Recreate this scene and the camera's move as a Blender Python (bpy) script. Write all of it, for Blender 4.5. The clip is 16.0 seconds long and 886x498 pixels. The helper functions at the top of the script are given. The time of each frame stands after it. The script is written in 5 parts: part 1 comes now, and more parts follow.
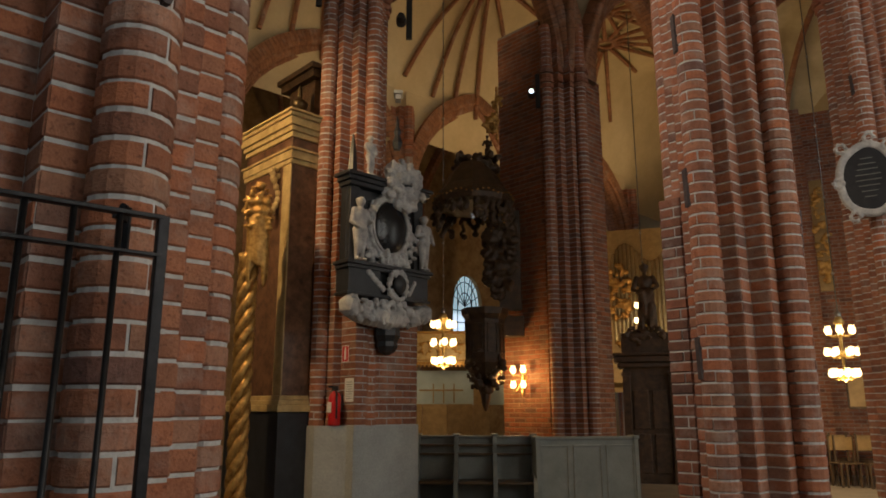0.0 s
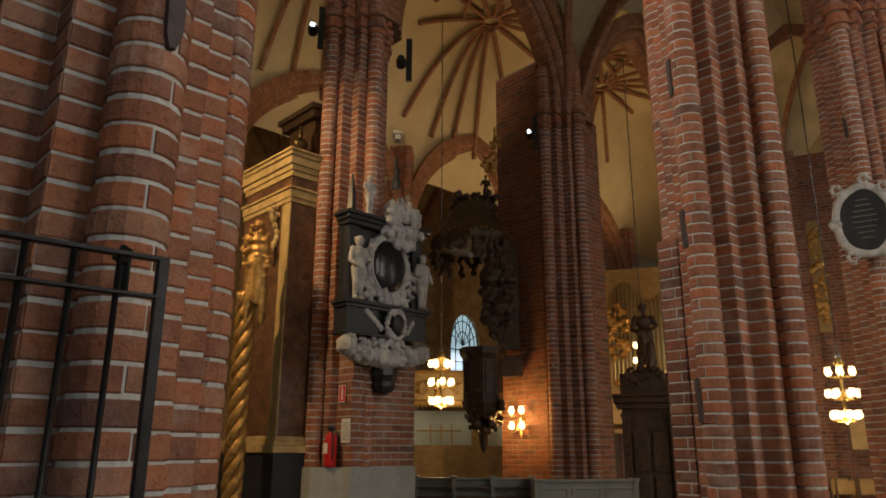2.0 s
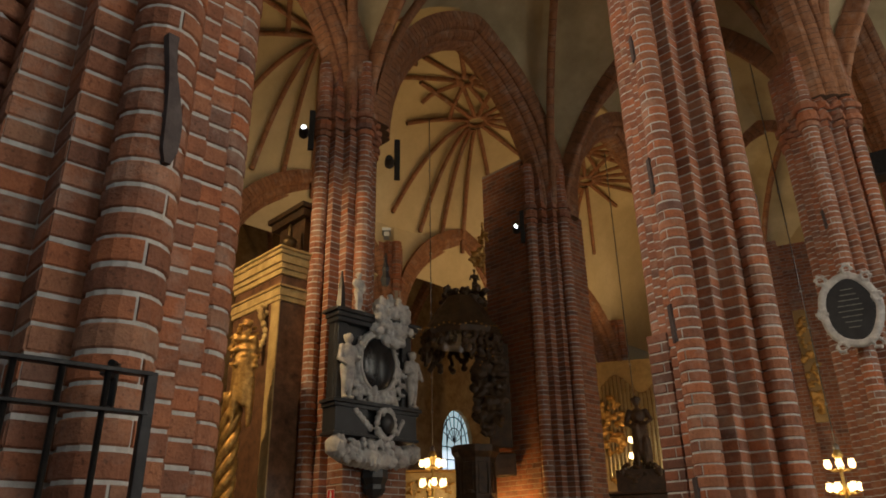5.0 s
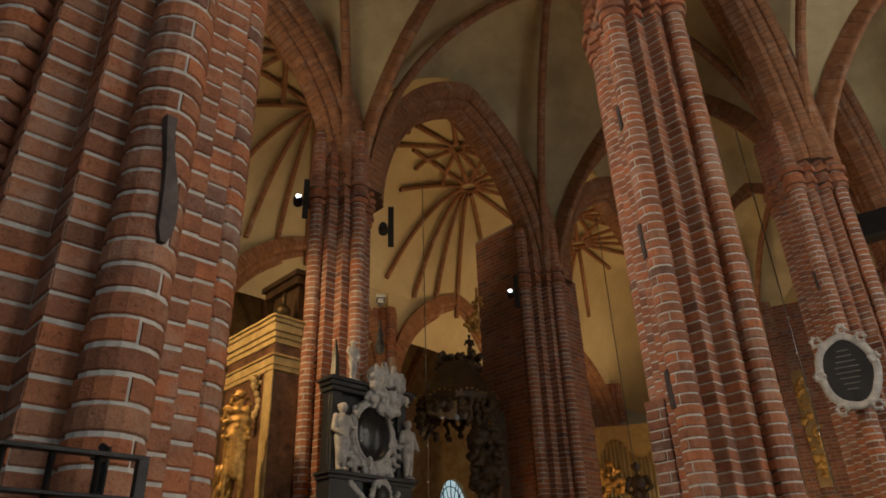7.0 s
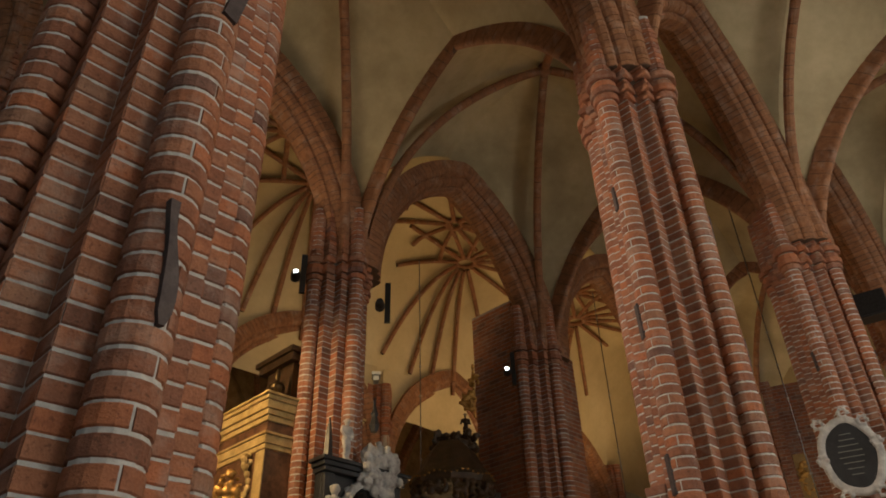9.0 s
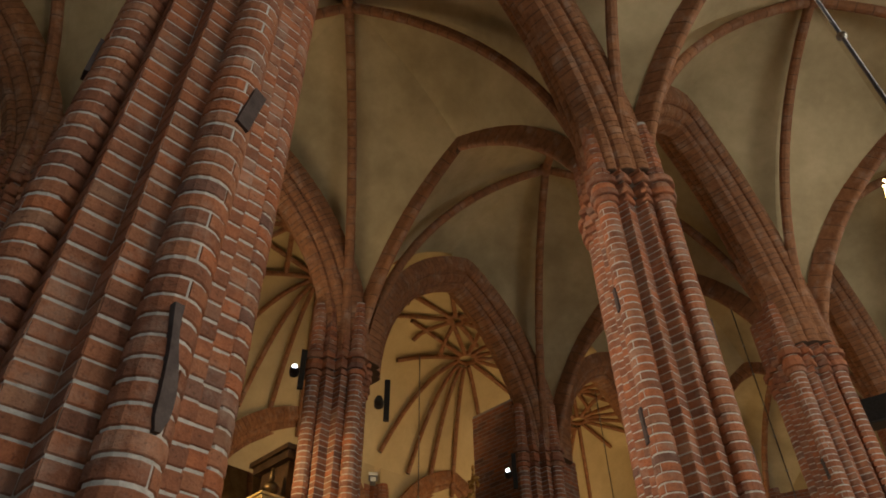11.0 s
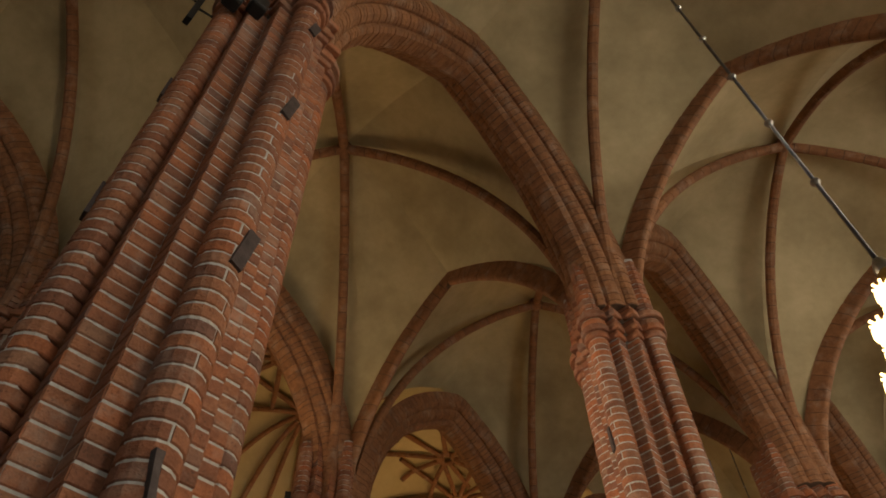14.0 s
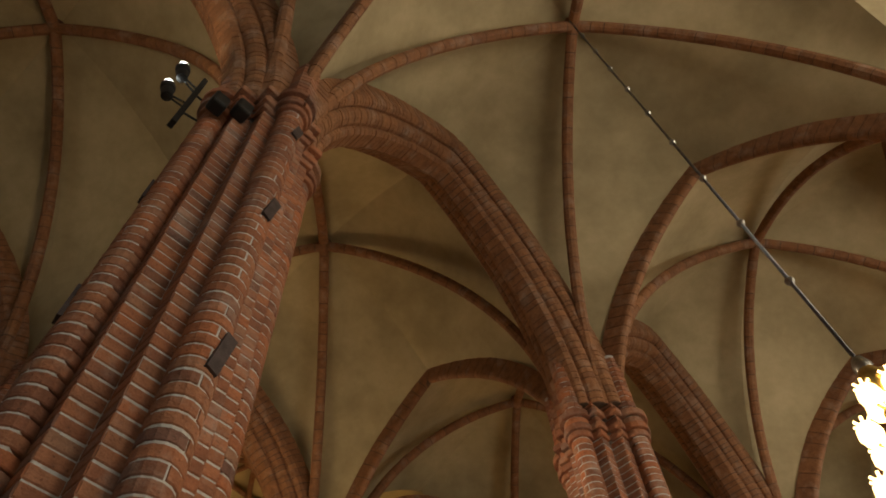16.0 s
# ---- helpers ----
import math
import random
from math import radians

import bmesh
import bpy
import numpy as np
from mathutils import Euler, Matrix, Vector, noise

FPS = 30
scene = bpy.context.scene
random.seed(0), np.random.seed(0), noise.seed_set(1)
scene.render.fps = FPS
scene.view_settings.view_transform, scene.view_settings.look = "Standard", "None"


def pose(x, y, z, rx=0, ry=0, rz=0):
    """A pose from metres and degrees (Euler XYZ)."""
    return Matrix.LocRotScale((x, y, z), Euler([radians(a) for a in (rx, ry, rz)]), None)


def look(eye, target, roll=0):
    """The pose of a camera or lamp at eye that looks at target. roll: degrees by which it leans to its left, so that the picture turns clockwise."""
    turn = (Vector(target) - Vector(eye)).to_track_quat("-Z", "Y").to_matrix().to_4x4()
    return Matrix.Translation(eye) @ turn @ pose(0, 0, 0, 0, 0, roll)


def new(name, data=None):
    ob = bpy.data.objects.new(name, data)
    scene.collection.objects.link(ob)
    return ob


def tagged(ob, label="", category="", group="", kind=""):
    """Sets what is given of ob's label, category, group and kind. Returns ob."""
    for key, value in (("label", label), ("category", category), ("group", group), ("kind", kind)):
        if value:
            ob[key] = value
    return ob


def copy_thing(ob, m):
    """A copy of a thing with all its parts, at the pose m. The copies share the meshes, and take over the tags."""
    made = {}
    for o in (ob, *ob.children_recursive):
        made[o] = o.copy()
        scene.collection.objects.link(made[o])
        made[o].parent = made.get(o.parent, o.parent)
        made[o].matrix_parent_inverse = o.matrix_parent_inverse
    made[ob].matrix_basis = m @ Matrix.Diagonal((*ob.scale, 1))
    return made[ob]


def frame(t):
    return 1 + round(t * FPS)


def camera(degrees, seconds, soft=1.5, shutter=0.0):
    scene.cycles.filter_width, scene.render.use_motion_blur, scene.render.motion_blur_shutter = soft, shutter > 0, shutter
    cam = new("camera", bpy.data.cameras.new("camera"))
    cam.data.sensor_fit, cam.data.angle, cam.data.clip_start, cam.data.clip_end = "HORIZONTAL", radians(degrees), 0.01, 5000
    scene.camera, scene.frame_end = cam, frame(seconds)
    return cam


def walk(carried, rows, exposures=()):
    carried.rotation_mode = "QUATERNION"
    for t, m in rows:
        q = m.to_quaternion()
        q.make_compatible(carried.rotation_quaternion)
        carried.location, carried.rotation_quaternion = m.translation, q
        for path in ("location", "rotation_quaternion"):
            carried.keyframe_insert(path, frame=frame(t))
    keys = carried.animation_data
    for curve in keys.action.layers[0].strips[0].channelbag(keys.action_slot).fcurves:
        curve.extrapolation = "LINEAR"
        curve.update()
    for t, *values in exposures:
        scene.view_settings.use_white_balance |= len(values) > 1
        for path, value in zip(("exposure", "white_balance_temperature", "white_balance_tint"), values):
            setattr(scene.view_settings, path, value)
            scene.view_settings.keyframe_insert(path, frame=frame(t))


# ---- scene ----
cam = camera(63.4, 16.0, 1.8)
PATH = [
    (0, (0.000, 0.000, 1.500), (-0.0034, 1.9517, 1.9368), -0.03),
    (0.5, (-0.000, 0.001, 1.501), (-0.0021, 1.9452, 1.9705), 0.23),
    (1, (-0.002, -0.001, 1.505), (-0.0020, 1.9386, 1.9940), 0.48),
    (1.5, (-0.005, -0.002, 1.507), (-0.0033, 1.9315, 2.0175), 0.39),
    (2, (-0.004, -0.006, 1.511), (-0.0022, 1.9196, 2.0512), 0.19),
    (2.5, (-0.006, -0.012, 1.518), (-0.0018, 1.9017, 2.0987), 0.05),
    (3, (-0.006, -0.016, 1.523), (0.0030, 1.8837, 2.1474), 0.01),
    (3.5, (-0.005, -0.021, 1.527), (0.0091, 1.8650, 2.1920), -0.06),
    (4, (-0.005, -0.026, 1.535), (0.0152, 1.8444, 2.2438), -0.20),
    (6.5, (-0.004, -0.063, 1.564), (0.0423, 1.7244, 2.4603), -2.14),
    (7, (-0.004, -0.069, 1.573), (0.0484, 1.6945, 2.5154), -2.03),
    (7.5, (-0.008, -0.075, 1.580), (0.0513, 1.6676, 2.5598), -2.00),
    (8, (-0.010, -0.078, 1.588), (0.0531, 1.6392, 2.6109), -1.95),
    (8.5, (-0.011, -0.086, 1.596), (0.0553, 1.6030, 2.6644), -1.99),
    (9, (-0.013, -0.097, 1.601), (0.0525, 1.5596, 2.7200), -1.75),
    (11.5, (-0.018, -0.144, 1.636), (0.0454, 1.3046, 3.0130), -0.90),
    (12, (-0.016, -0.147, 1.632), (0.0540, 1.2542, 3.0584), -0.99),
    (12.5, (-0.015, -0.154, 1.637), (0.0574, 1.2167, 3.0915), -0.98),
    (13, (-0.014, -0.159, 1.639), (0.0570, 1.1769, 3.1258), -1.01),
    (13.5, (-0.021, -0.164, 1.642), (0.0544, 1.1247, 3.1691), -1.38),
    (14, (-0.018, -0.173, 1.650), (0.0636, 1.0563, 3.2252), -1.82),
    (14.5, (-0.017, -0.180, 1.654), (0.0789, 0.9904, 3.2727), -2.69),
    (15, (-0.019, -0.188, 1.662), (0.0935, 0.9243, 3.3200), -3.70),
    (15.5, (-0.023, -0.194, 1.671), (0.1034, 0.8651, 3.3631), -4.57),
    (16, (-0.024, -0.200, 1.676), (0.1097, 0.8103, 3.3969), -5.18),
]
walk(cam, [(t, look(eye, target, roll)) for t, eye, target, roll in PATH], [(0.0, -0.10, 5600, 10), (4.0, -0.07, 5850, 10), (8.0, 0.02, 5900, 10), (12.0, 0.08, 6250, 10), (16.0, 0.03, 6750, 10)])

# ---- world, light, exposure ----
scene.view_settings.exposure = 0.0
world = bpy.data.worlds.new("sky")
scene.world = world
world.use_nodes = True
wn = world.node_tree
sky = wn.nodes.new("ShaderNodeTexSky")
sky.sky_type = "NISHITA"
sky.sun_disc = False
sky.sun_elevation, sky.sun_rotation = radians(35), radians(200)
wn.links.new(sky.outputs[0], wn.nodes["Background"].inputs[0])
wn.nodes["Background"].inputs[1].default_value = 0.1

# grid of the church: the near pier is the origin, u runs along the arcade, v across it
BU, BV = 5.231, 5.515
NEAR = Vector((-1.28, 2.424, 0.0))
TURN = 43.3
GRID = Matrix.Translation(NEAR) @ Matrix.Rotation(radians(TURN), 4, "Z")
SPRING = 8.0


# piers that stand a little off the grid, in world metres
OFF_GRID = {(1, 0): (-0.055, 0.02), (1, 1): (-0.09, 0.0), (2, 1): (-0.16, 0.01), (2, 0): (-0.14, 0.07)}


def spot(i, j, z=0.0):
    """World place of a point given in bays along the grid."""
    dx, dy = OFF_GRID.get((i, j), (0.0, 0.0))
    return GRID @ Vector((i * BU, j * BV, z)) + Vector((dx, dy, 0))


def lamp(name, kind, place, power, colour, size=0.1, aim=None, size_y=None, angle=60):
    data = bpy.data.lights.new(name, kind)
    data.energy, data.color = power, colour
    if kind == "AREA":
        data.size = size
        if size_y:
            data.shape, data.size_y = "RECTANGLE", size_y
    else:
        data.shadow_soft_size = size
    if kind == "SPOT":
        data.spot_size, data.spot_blend = radians(angle), 0.6
    ob = new(name, data)
    ob.matrix_world = look(place, aim) if aim is not None else Matrix.Translation(place)
    return ob


# ---- materials ----
def material(name):
    m = bpy.data.materials.new(name)
    m.use_nodes = True
    n = m.node_tree.nodes
    return m, n, m.node_tree.links, n["Principled BSDF"]


def math_node(n, l, op, a, b=None):
    k = n.new("ShaderNodeMath")
    k.operation = op
    for i, v in enumerate((a, b)):
        if v is None:
            continue
        if isinstance(v, (int, float)):
            k.inputs[i].default_value = v
        else:
            l.new(v, k.inputs[i])
    return k.outputs[0]


def ramp(n, l, fac, stops):
    k = n.new("ShaderNodeValToRGB")
    e = k.color_ramp.elements
    while len(e) < len(stops):
        e.new(0.5)
    for el, (p, c) in zip(e, stops):
        el.position, el.color = p, (*c, 1)
    l.new(fac, k.inputs[0])
    return k.outputs[0]


def noise_tex(n, l, scale, detail=4.0, rough=0.55, vec=None):
    k = n.new("ShaderNodeTexNoise")
    k.inputs["Scale"].default_value, k.inputs["Detail"].default_value, k.inputs["Roughness"].default_value = scale, detail, rough
    if vec is None:
        g = n.new("ShaderNodeNewGeometry")
        vec = g.outputs["Position"]
    l.new(vec, k.inputs["Vector"])
    return k.outputs[0]


def mixc(n, l, fac, a, b, mode="MIX"):
    k = n.new("ShaderNodeMix")
    k.data_type, k.blend_type = "RGBA", mode
    for sock, v in ((k.inputs[0], fac), (k.inputs[6], a), (k.inputs[7], b)):
        if isinstance(v, (int, float)):
            sock.default_value = v
        elif isinstance(v, tuple):
            sock.default_value = (*v, 1)
        else:
            l.new(v, sock)
    return k.outputs[2]


def bump(n, l, p, height, strength, distance):
    k = n.new("ShaderNodeBump")
    k.inputs["Strength"].default_value, k.inputs["Distance"].default_value = strength, distance
    l.new(height, k.inputs["Height"])
    l.new(k.outputs[0], p.inputs["Normal"])


def brick_material(name, stops):
    m, n, l, p = material(name)
    info, geo = n.new("ShaderNodeObjectInfo"), n.new("ShaderNodeNewGeometry")
    rnd = math_node(n, l, "FRACT", math_node(n, l, "ADD", info.outputs["Random"], geo.outputs["Random Per Island"]))
    base = ramp(n, l, rnd, stops)
    big = noise_tex(n, l, 9.0, 5.0, 0.65)
    fine = noise_tex(n, l, 90.0, 4.0, 0.6)
    c = mixc(n, l, 0.75, base, ramp(n, l, big, [(0.25, (0.45, 0.42, 0.42)), (0.55, (1, 1, 1)), (0.8, (1.25, 1.15, 1.0))]), "MULTIPLY")
    c = mixc(n, l, 0.55, c, ramp(n, l, fine, [(0.3, (0.66, 0.62, 0.6)), (0.6, (1.06, 1.06, 1.06))]), "MULTIPLY")
    pits = ramp(n, l, noise_tex(n, l, 55.0, 2.0, 0.5), [(0.3, (0.25, 0.2, 0.2)), (0.38, (1, 1, 1))])
    c = mixc(n, l, 0.5, c, pits, "MULTIPLY")
    limewash = ramp(n, l, noise_tex(n, l, 3.3, 6.0, 0.7), [(0.52, (0, 0, 0)), (0.75, (0.35, 0.35, 0.35))])
    c = mixc(n, l, limewash, c, (0.5, 0.44, 0.4))
    l.new(c, p.inputs["Base Color"])
    p.inputs["Roughness"].default_value = 0.72
    p.inputs["Specular IOR Level"].default_value = 0.35
    bump(n, l, p, math_node(n, l, "ADD", math_node(n, l, "MULTIPLY", fine, 0.6), big), 0.8, 0.011)
    return m


BRICK = brick_material("old_red_brick", [(0.0, (0.20, 0.085, 0.052)), (0.3, (0.27, 0.105, 0.055)), (0.55, (0.30, 0.13, 0.07)), (0.78, (0.36, 0.125, 0.055)), (0.93, (0.29, 0.15, 0.095)), (1.0, (0.15, 0.075, 0.06))])
BRICK_DARK = brick_material("dark_red_brick", [(0.0, (0.13, 0.055, 0.036)), (0.4, (0.20, 0.08, 0.045)), (0.7, (0.24, 0.09, 0.048)), (1.0, (0.10, 0.05, 0.04))])
BRICK_RIB = brick_material("rib_brick", [(0.0, (0.24, 0.112, 0.055)), (0.4, (0.275, 0.125, 0.06)), (0.75, (0.30, 0.14, 0.066)), (1.0, (0.235, 0.108, 0.056))])


def rough_material(name, dark, light, scale=6.0, fine=80.0, rough=0.85, metal=0.0, strength=0.4, distance=0.004, spec=0.4, grain=0.4):
    m, n, l, p = material(name)
    a, b = noise_tex(n, l, scale, 6.0, 0.62), noise_tex(n, l, fine, 3.0, 0.6)
    c = ramp(n, l, a, [(0.28, dark), (0.72, light)])
    c = mixc(n, l, grain, c, ramp(n, l, b, [(0.3, (0.7, 0.7, 0.7)), (0.7, (1.15, 1.15, 1.15))]), "MULTIPLY")
    l.new(c, p.inputs["Base Color"])
    p.inputs["Roughness"].default_value, p.inputs["Metallic"].default_value = rough, metal
    p.inputs["Specular IOR Level"].default_value = spec
    bump(n, l, p, math_node(n, l, "ADD", a, math_node(n, l, "MULTIPLY", b, 0.6)), strength, distance)
    return m


MORTAR = rough_material("lime_mortar", (0.32, 0.31, 0.305), (0.54, 0.535, 0.53), 25.0, 160.0, 0.95)
MORTAR_DIM = rough_material("old_mortar", (0.25, 0.21, 0.19), (0.38, 0.33, 0.30), 20.0, 120.0, 0.95)
MORTAR_DARK = rough_material("sooty_mortar", (0.07, 0.042, 0.028), (0.14, 0.085, 0.055), 20.0, 120.0, 0.95)
PLASTER = rough_material("limewashed_plaster", (0.30, 0.243, 0.14), (0.58, 0.48, 0.30), 0.7, 9.0, 0.92, strength=0.15, distance=0.02, grain=0.14)
PLASTER_WARM = rough_material("ochre_plaster", (0.43, 0.345, 0.20), (0.57, 0.465, 0.275), 0.8, 9.0, 0.92, strength=0.15, distance=0.02, grain=0.14)
# ochre with painted ornament, its colour also darkened for the dim far bays
PLASTER_PAINTED_DIM = rough_material("dimmed_painted_plaster", (0.20, 0.115, 0.05), (0.42, 0.30, 0.15), 2.6, 12.0, 0.92, strength=0.15, distance=0.02, grain=0.3)
PLINTH = rough_material("grey_painted_plinth", (0.29, 0.30, 0.295), (0.38, 0.39, 0.38), 3.0, 40.0, 0.7)
STONE = rough_material("worn_stone_floor", (0.16, 0.14, 0.12), (0.27, 0.24, 0.20), 2.0, 40.0, 0.55)
MARBLE = rough_material("white_marble", (0.24, 0.24, 0.25), (0.56, 0.555, 0.55), 9.0, 60.0, 0.5)
POLISHED = rough_material("polished_black_stone", (0.006, 0.007, 0.009), (0.014, 0.015, 0.018), 6.0, 70.0, 0.24, strength=0.02)
BLACK_MARBLE = rough_material("black_marble", (0.012, 0.013, 0.016), (0.03, 0.032, 0.038), 6.0, 70.0, 0.4, strength=0.1)
IRON = rough_material("wrought_iron", (0.008, 0.008, 0.010), (0.025, 0.024, 0.026), 30.0, 200.0, 0.45, 0.6, 0.4, 0.002)
IRON_WORN = rough_material("iron_anchor_strap", (0.035, 0.026, 0.028), (0.085, 0.066, 0.068), 18.0, 150.0, 0.6, 0.3, 0.5, 0.003)
GOLD = rough_material("gilded_wood", (0.20, 0.10, 0.025), (0.66, 0.40, 0.11), 14.0, 60.0, 0.44, 0.6, 0.5, 0.01)
BRASS = rough_material("brass", (0.45, 0.30, 0.09), (0.70, 0.50, 0.18), 14.0, 80.0, 0.3, 0.95)
OAK_DARK = rough_material("dark_carved_oak", (0.018, 0.011, 0.006), (0.085, 0.047, 0.022), 8.0, 50.0, 0.45, 0.0, 0.8, 0.02)
OAK = rough_material("yellow_oak_panel", (0.20, 0.13, 0.05), (0.34, 0.23, 0.09), 5.0, 60.0, 0.5)
PEW = rough_material("grey_green_painted_wood", (0.13, 0.14, 0.13), (0.205, 0.215, 0.20), 4.0, 60.0, 0.5)
PEW_WOOD = rough_material("brown_pew_wood", (0.05, 0.032, 0.016), (0.12, 0.08, 0.04), 6.0, 60.0, 0.4)
BROWN_MARBLE = rough_material("veined_brown_marble", (0.045, 0.022, 0.014), (0.21, 0.11, 0.06), 7.0, 30.0, 0.3, strength=0.1)
OCHRE_MARBLE = rough_material("ochre_marbled_stone", (0.32, 0.22, 0.08), (0.58, 0.43, 0.19), 6.0, 40.0, 0.4, strength=0.2)
RED = rough_material("red_enamel", (0.45, 0.012, 0.012), (0.55, 0.02, 0.018), 5.0, 60.0, 0.3, strength=0.05)
WHITE = rough_material("white_paint", (0.62, 0.62, 0.60), (0.75, 0.75, 0.73), 8.0, 60.0, 0.6, strength=0.05)
BLACK = rough_material("black_plastic", (0.008, 0.008, 0.009), (0.016, 0.016, 0.017), 8.0, 60.0, 0.5, strength=0.1)
STEEL = rough_material("dull_steel", (0.10, 0.10, 0.115), (0.22, 0.215, 0.22), 8.0, 60.0, 0.35, 1.0, 0.1)
CHROME = rough_material("polished_steel", (0.25, 0.25, 0.24), (0.4, 0.39, 0.37), 8.0, 60.0, 0.35, 1.0, 0.1)
# white paint tinted blue: the cool daylight on the screen is in the colour
WHITE_DAYLIT = rough_material("daylit_white_paint", (0.42, 0.52, 0.56), (0.52, 0.62, 0.66), 3.0, 50.0, 0.7, strength=0.1)
PIPE = rough_material("organ_pipe_tin", (0.5, 0.42, 0.24), (0.68, 0.6, 0.38), 8.0, 60.0, 0.3, 0.9, 0.1)


def glow(name, colour, strength):
    m, n, l, p = material(name)
    p.inputs["Base Color"].default_value = (0.8, 0.8, 0.8, 1)
    p.inputs["Emission Color"].default_value = (*colour, 1)
    p.inputs["Emission Strength"].default_value = strength
    return m


GLOBE = glow("lit_frosted_glass", (1.0, 0.66, 0.26), 5.0)
SPOT_GLOW = glow("lit_spotlight_lens", (0.92, 1.0, 0.95), 14.0)
DAYLIGHT = glow("bright_window_glass", (0.60, 0.90, 0.95), 0.5)
CLEAR_DAY = glow("clear_window_glass", (0.78, 0.92, 1.0), 1.0)


# ---- mesh tools ----
def data_from(name, verts, faces, smooth=False):
    d = bpy.data.meshes.new(name)
    d.from_pydata([tuple(v) for v in verts], [], faces)
    if smooth:
        d.polygons.foreach_set("use_smooth", [True] * len(d.polygons))
    d.update()
    return d


def part(name, src, mat, parent=None, label="", kind="", m=None, smooth=False):
    """One mesh object from a bmesh, a mesh or (verts, faces)."""
    if isinstance(src, tuple):
        d = data_from(name, *src, smooth=smooth)
    elif isinstance(src, bmesh.types.BMesh):
        bmesh.ops.recalc_face_normals(src, faces=src.faces)
        d = bpy.data.meshes.new(name)
        src.to_mesh(d)
        src.free()
        if smooth:
            d.polygons.foreach_set("use_smooth", [True] * len(d.polygons))
    else:
        d = src
    if not d.materials:
        d.materials.append(mat)
    ob = new(name, d)
    if parent is not None:
        ob.parent = parent
    if m is not None:
        ob.matrix_basis = m
    return tagged(ob, label=label, kind=kind)


def thing(name, m, label, category, group="", kind=""):
    ob = new(name)
    ob.matrix_basis = m
    return tagged(ob, label=label, category=category, group=group, kind=kind)


def box(bm, cx, cy, cz, sx, sy, sz, bevel=0.0, rot=None):
    m = Matrix.Translation((cx, cy, cz))
    if rot is not None:
        m = m @ rot
    r = bmesh.ops.create_cube(bm, size=1.0, matrix=m @ Matrix.Diagonal((sx, sy, sz, 1)))
    if bevel:
        edges = list({e for v in r["verts"] for e in v.link_edges})
        bmesh.ops.bevel(bm, geom=edges, offset=bevel, segments=2, affect="EDGES", profile=0.5)
    return bm


def boxes(*rows, bevel=0.0):
    bm = bmesh.new()
    for r in rows:
        box(bm, *r, bevel=bevel)
    return bm


def lathe(profile, seg=20, m=Matrix()):
    """(verts, faces) of a profile of (radius, z) turned about z."""
    v, f = [], []
    for r, z in profile:
        for k in range(seg):
            a = 2 * math.pi * k / seg
            v.append(m @ Vector((r * math.cos(a), r * math.sin(a), z)))
    for i in range(len(profile) - 1):
        for k in range(seg):
            k2 = (k + 1) % seg
            f.append((i * seg + k, i * seg + k2, (i + 1) * seg + k2, (i + 1) * seg + k))
    f.append(tuple(range(seg))[::-1])
    f.append(tuple(range((len(profile) - 1) * seg, len(profile) * seg)))
    return v, f


def joined(*pieces):
    v, f = [], []
    for a, b in pieces:
        n = len(v)
        v += list(a)
        f += [tuple(i + n for i in q) for q in b]
    return v, f


def tube(path, r, seg=8, closed=False):
    """(verts, faces) of a round bar along a path; r may be a list."""
    v, f, n = [], [], len(path)
    path = [Vector(p) for p in path]
    up = Vector((0.03, 0.05, 1)).normalized()
    for i, p in enumerate(path):
        d = (path[(i + 1) % n] - path[i - 1]) if closed else (path[min(i + 1, n - 1)] - path[max(i - 1, 0)])
        d.normalize()
        s = d.cross(up if abs(d.dot(up)) < 0.97 else Vector((1, 0, 0))).normalized()
        t = s.cross(d)
        rr = r[i] if isinstance(r, (list, tuple)) else r
        for k in range(seg):
            a = 2 * math.pi * k / seg
            v.append(p + s * (rr * math.cos(a)) + t * (rr * math.sin(a)))
    for i in range(n if closed else n - 1):
        for k in range(seg):
            k2, j = (k + 1) % seg, (i + 1) % n
            f.append((i * seg + k, i * seg + k2, j * seg + k2, j * seg + k))
    if not closed:
        f += [tuple(range(seg))[::-1], tuple(range((n - 1) * seg, n * seg))]
    return v, f


def prism(outline, z0, z1):
    n = len(outline)
    v = [(x, y, z0) for x, y in outline] + [(x, y, z1) for x, y in outline]
    f = [(i, (i + 1) % n, n + (i + 1) % n, n + i) for i in range(n)]
    f += [tuple(range(n))[::-1], tuple(range(n, 2 * n))]
    return v, f


# ---- brick piers ----
COURSE = 0.09
S, RR = 0.462, 0.12


def quarter(offset=0.0, seg=6):
    """Bricks of a quarter of the pier, as outlines from the shaft on +x round towards +y: each a list of face points."""
    r, out = RR + offset, []
    arc = [(S + r * math.cos(a), r * math.sin(a)) for a in [radians(-140 + 280 * k / (2 * seg)) for k in range(2 * seg + 1)]]
    o = offset
    a, b = 0.395 + o, 0.232 + o
    out.append(arc)
    out.append([(a, 0.09), (a, b)])
    out.append([(a, b), (b - 0.006, b)])
    out.append([(b, b - 0.006), (b, a)])
    out.append([(b, a), (0.09, a)])
    return out


def turned(points, k):
    for _ in range(k):
        points = [(-y, x) for x, y in points]
    return points


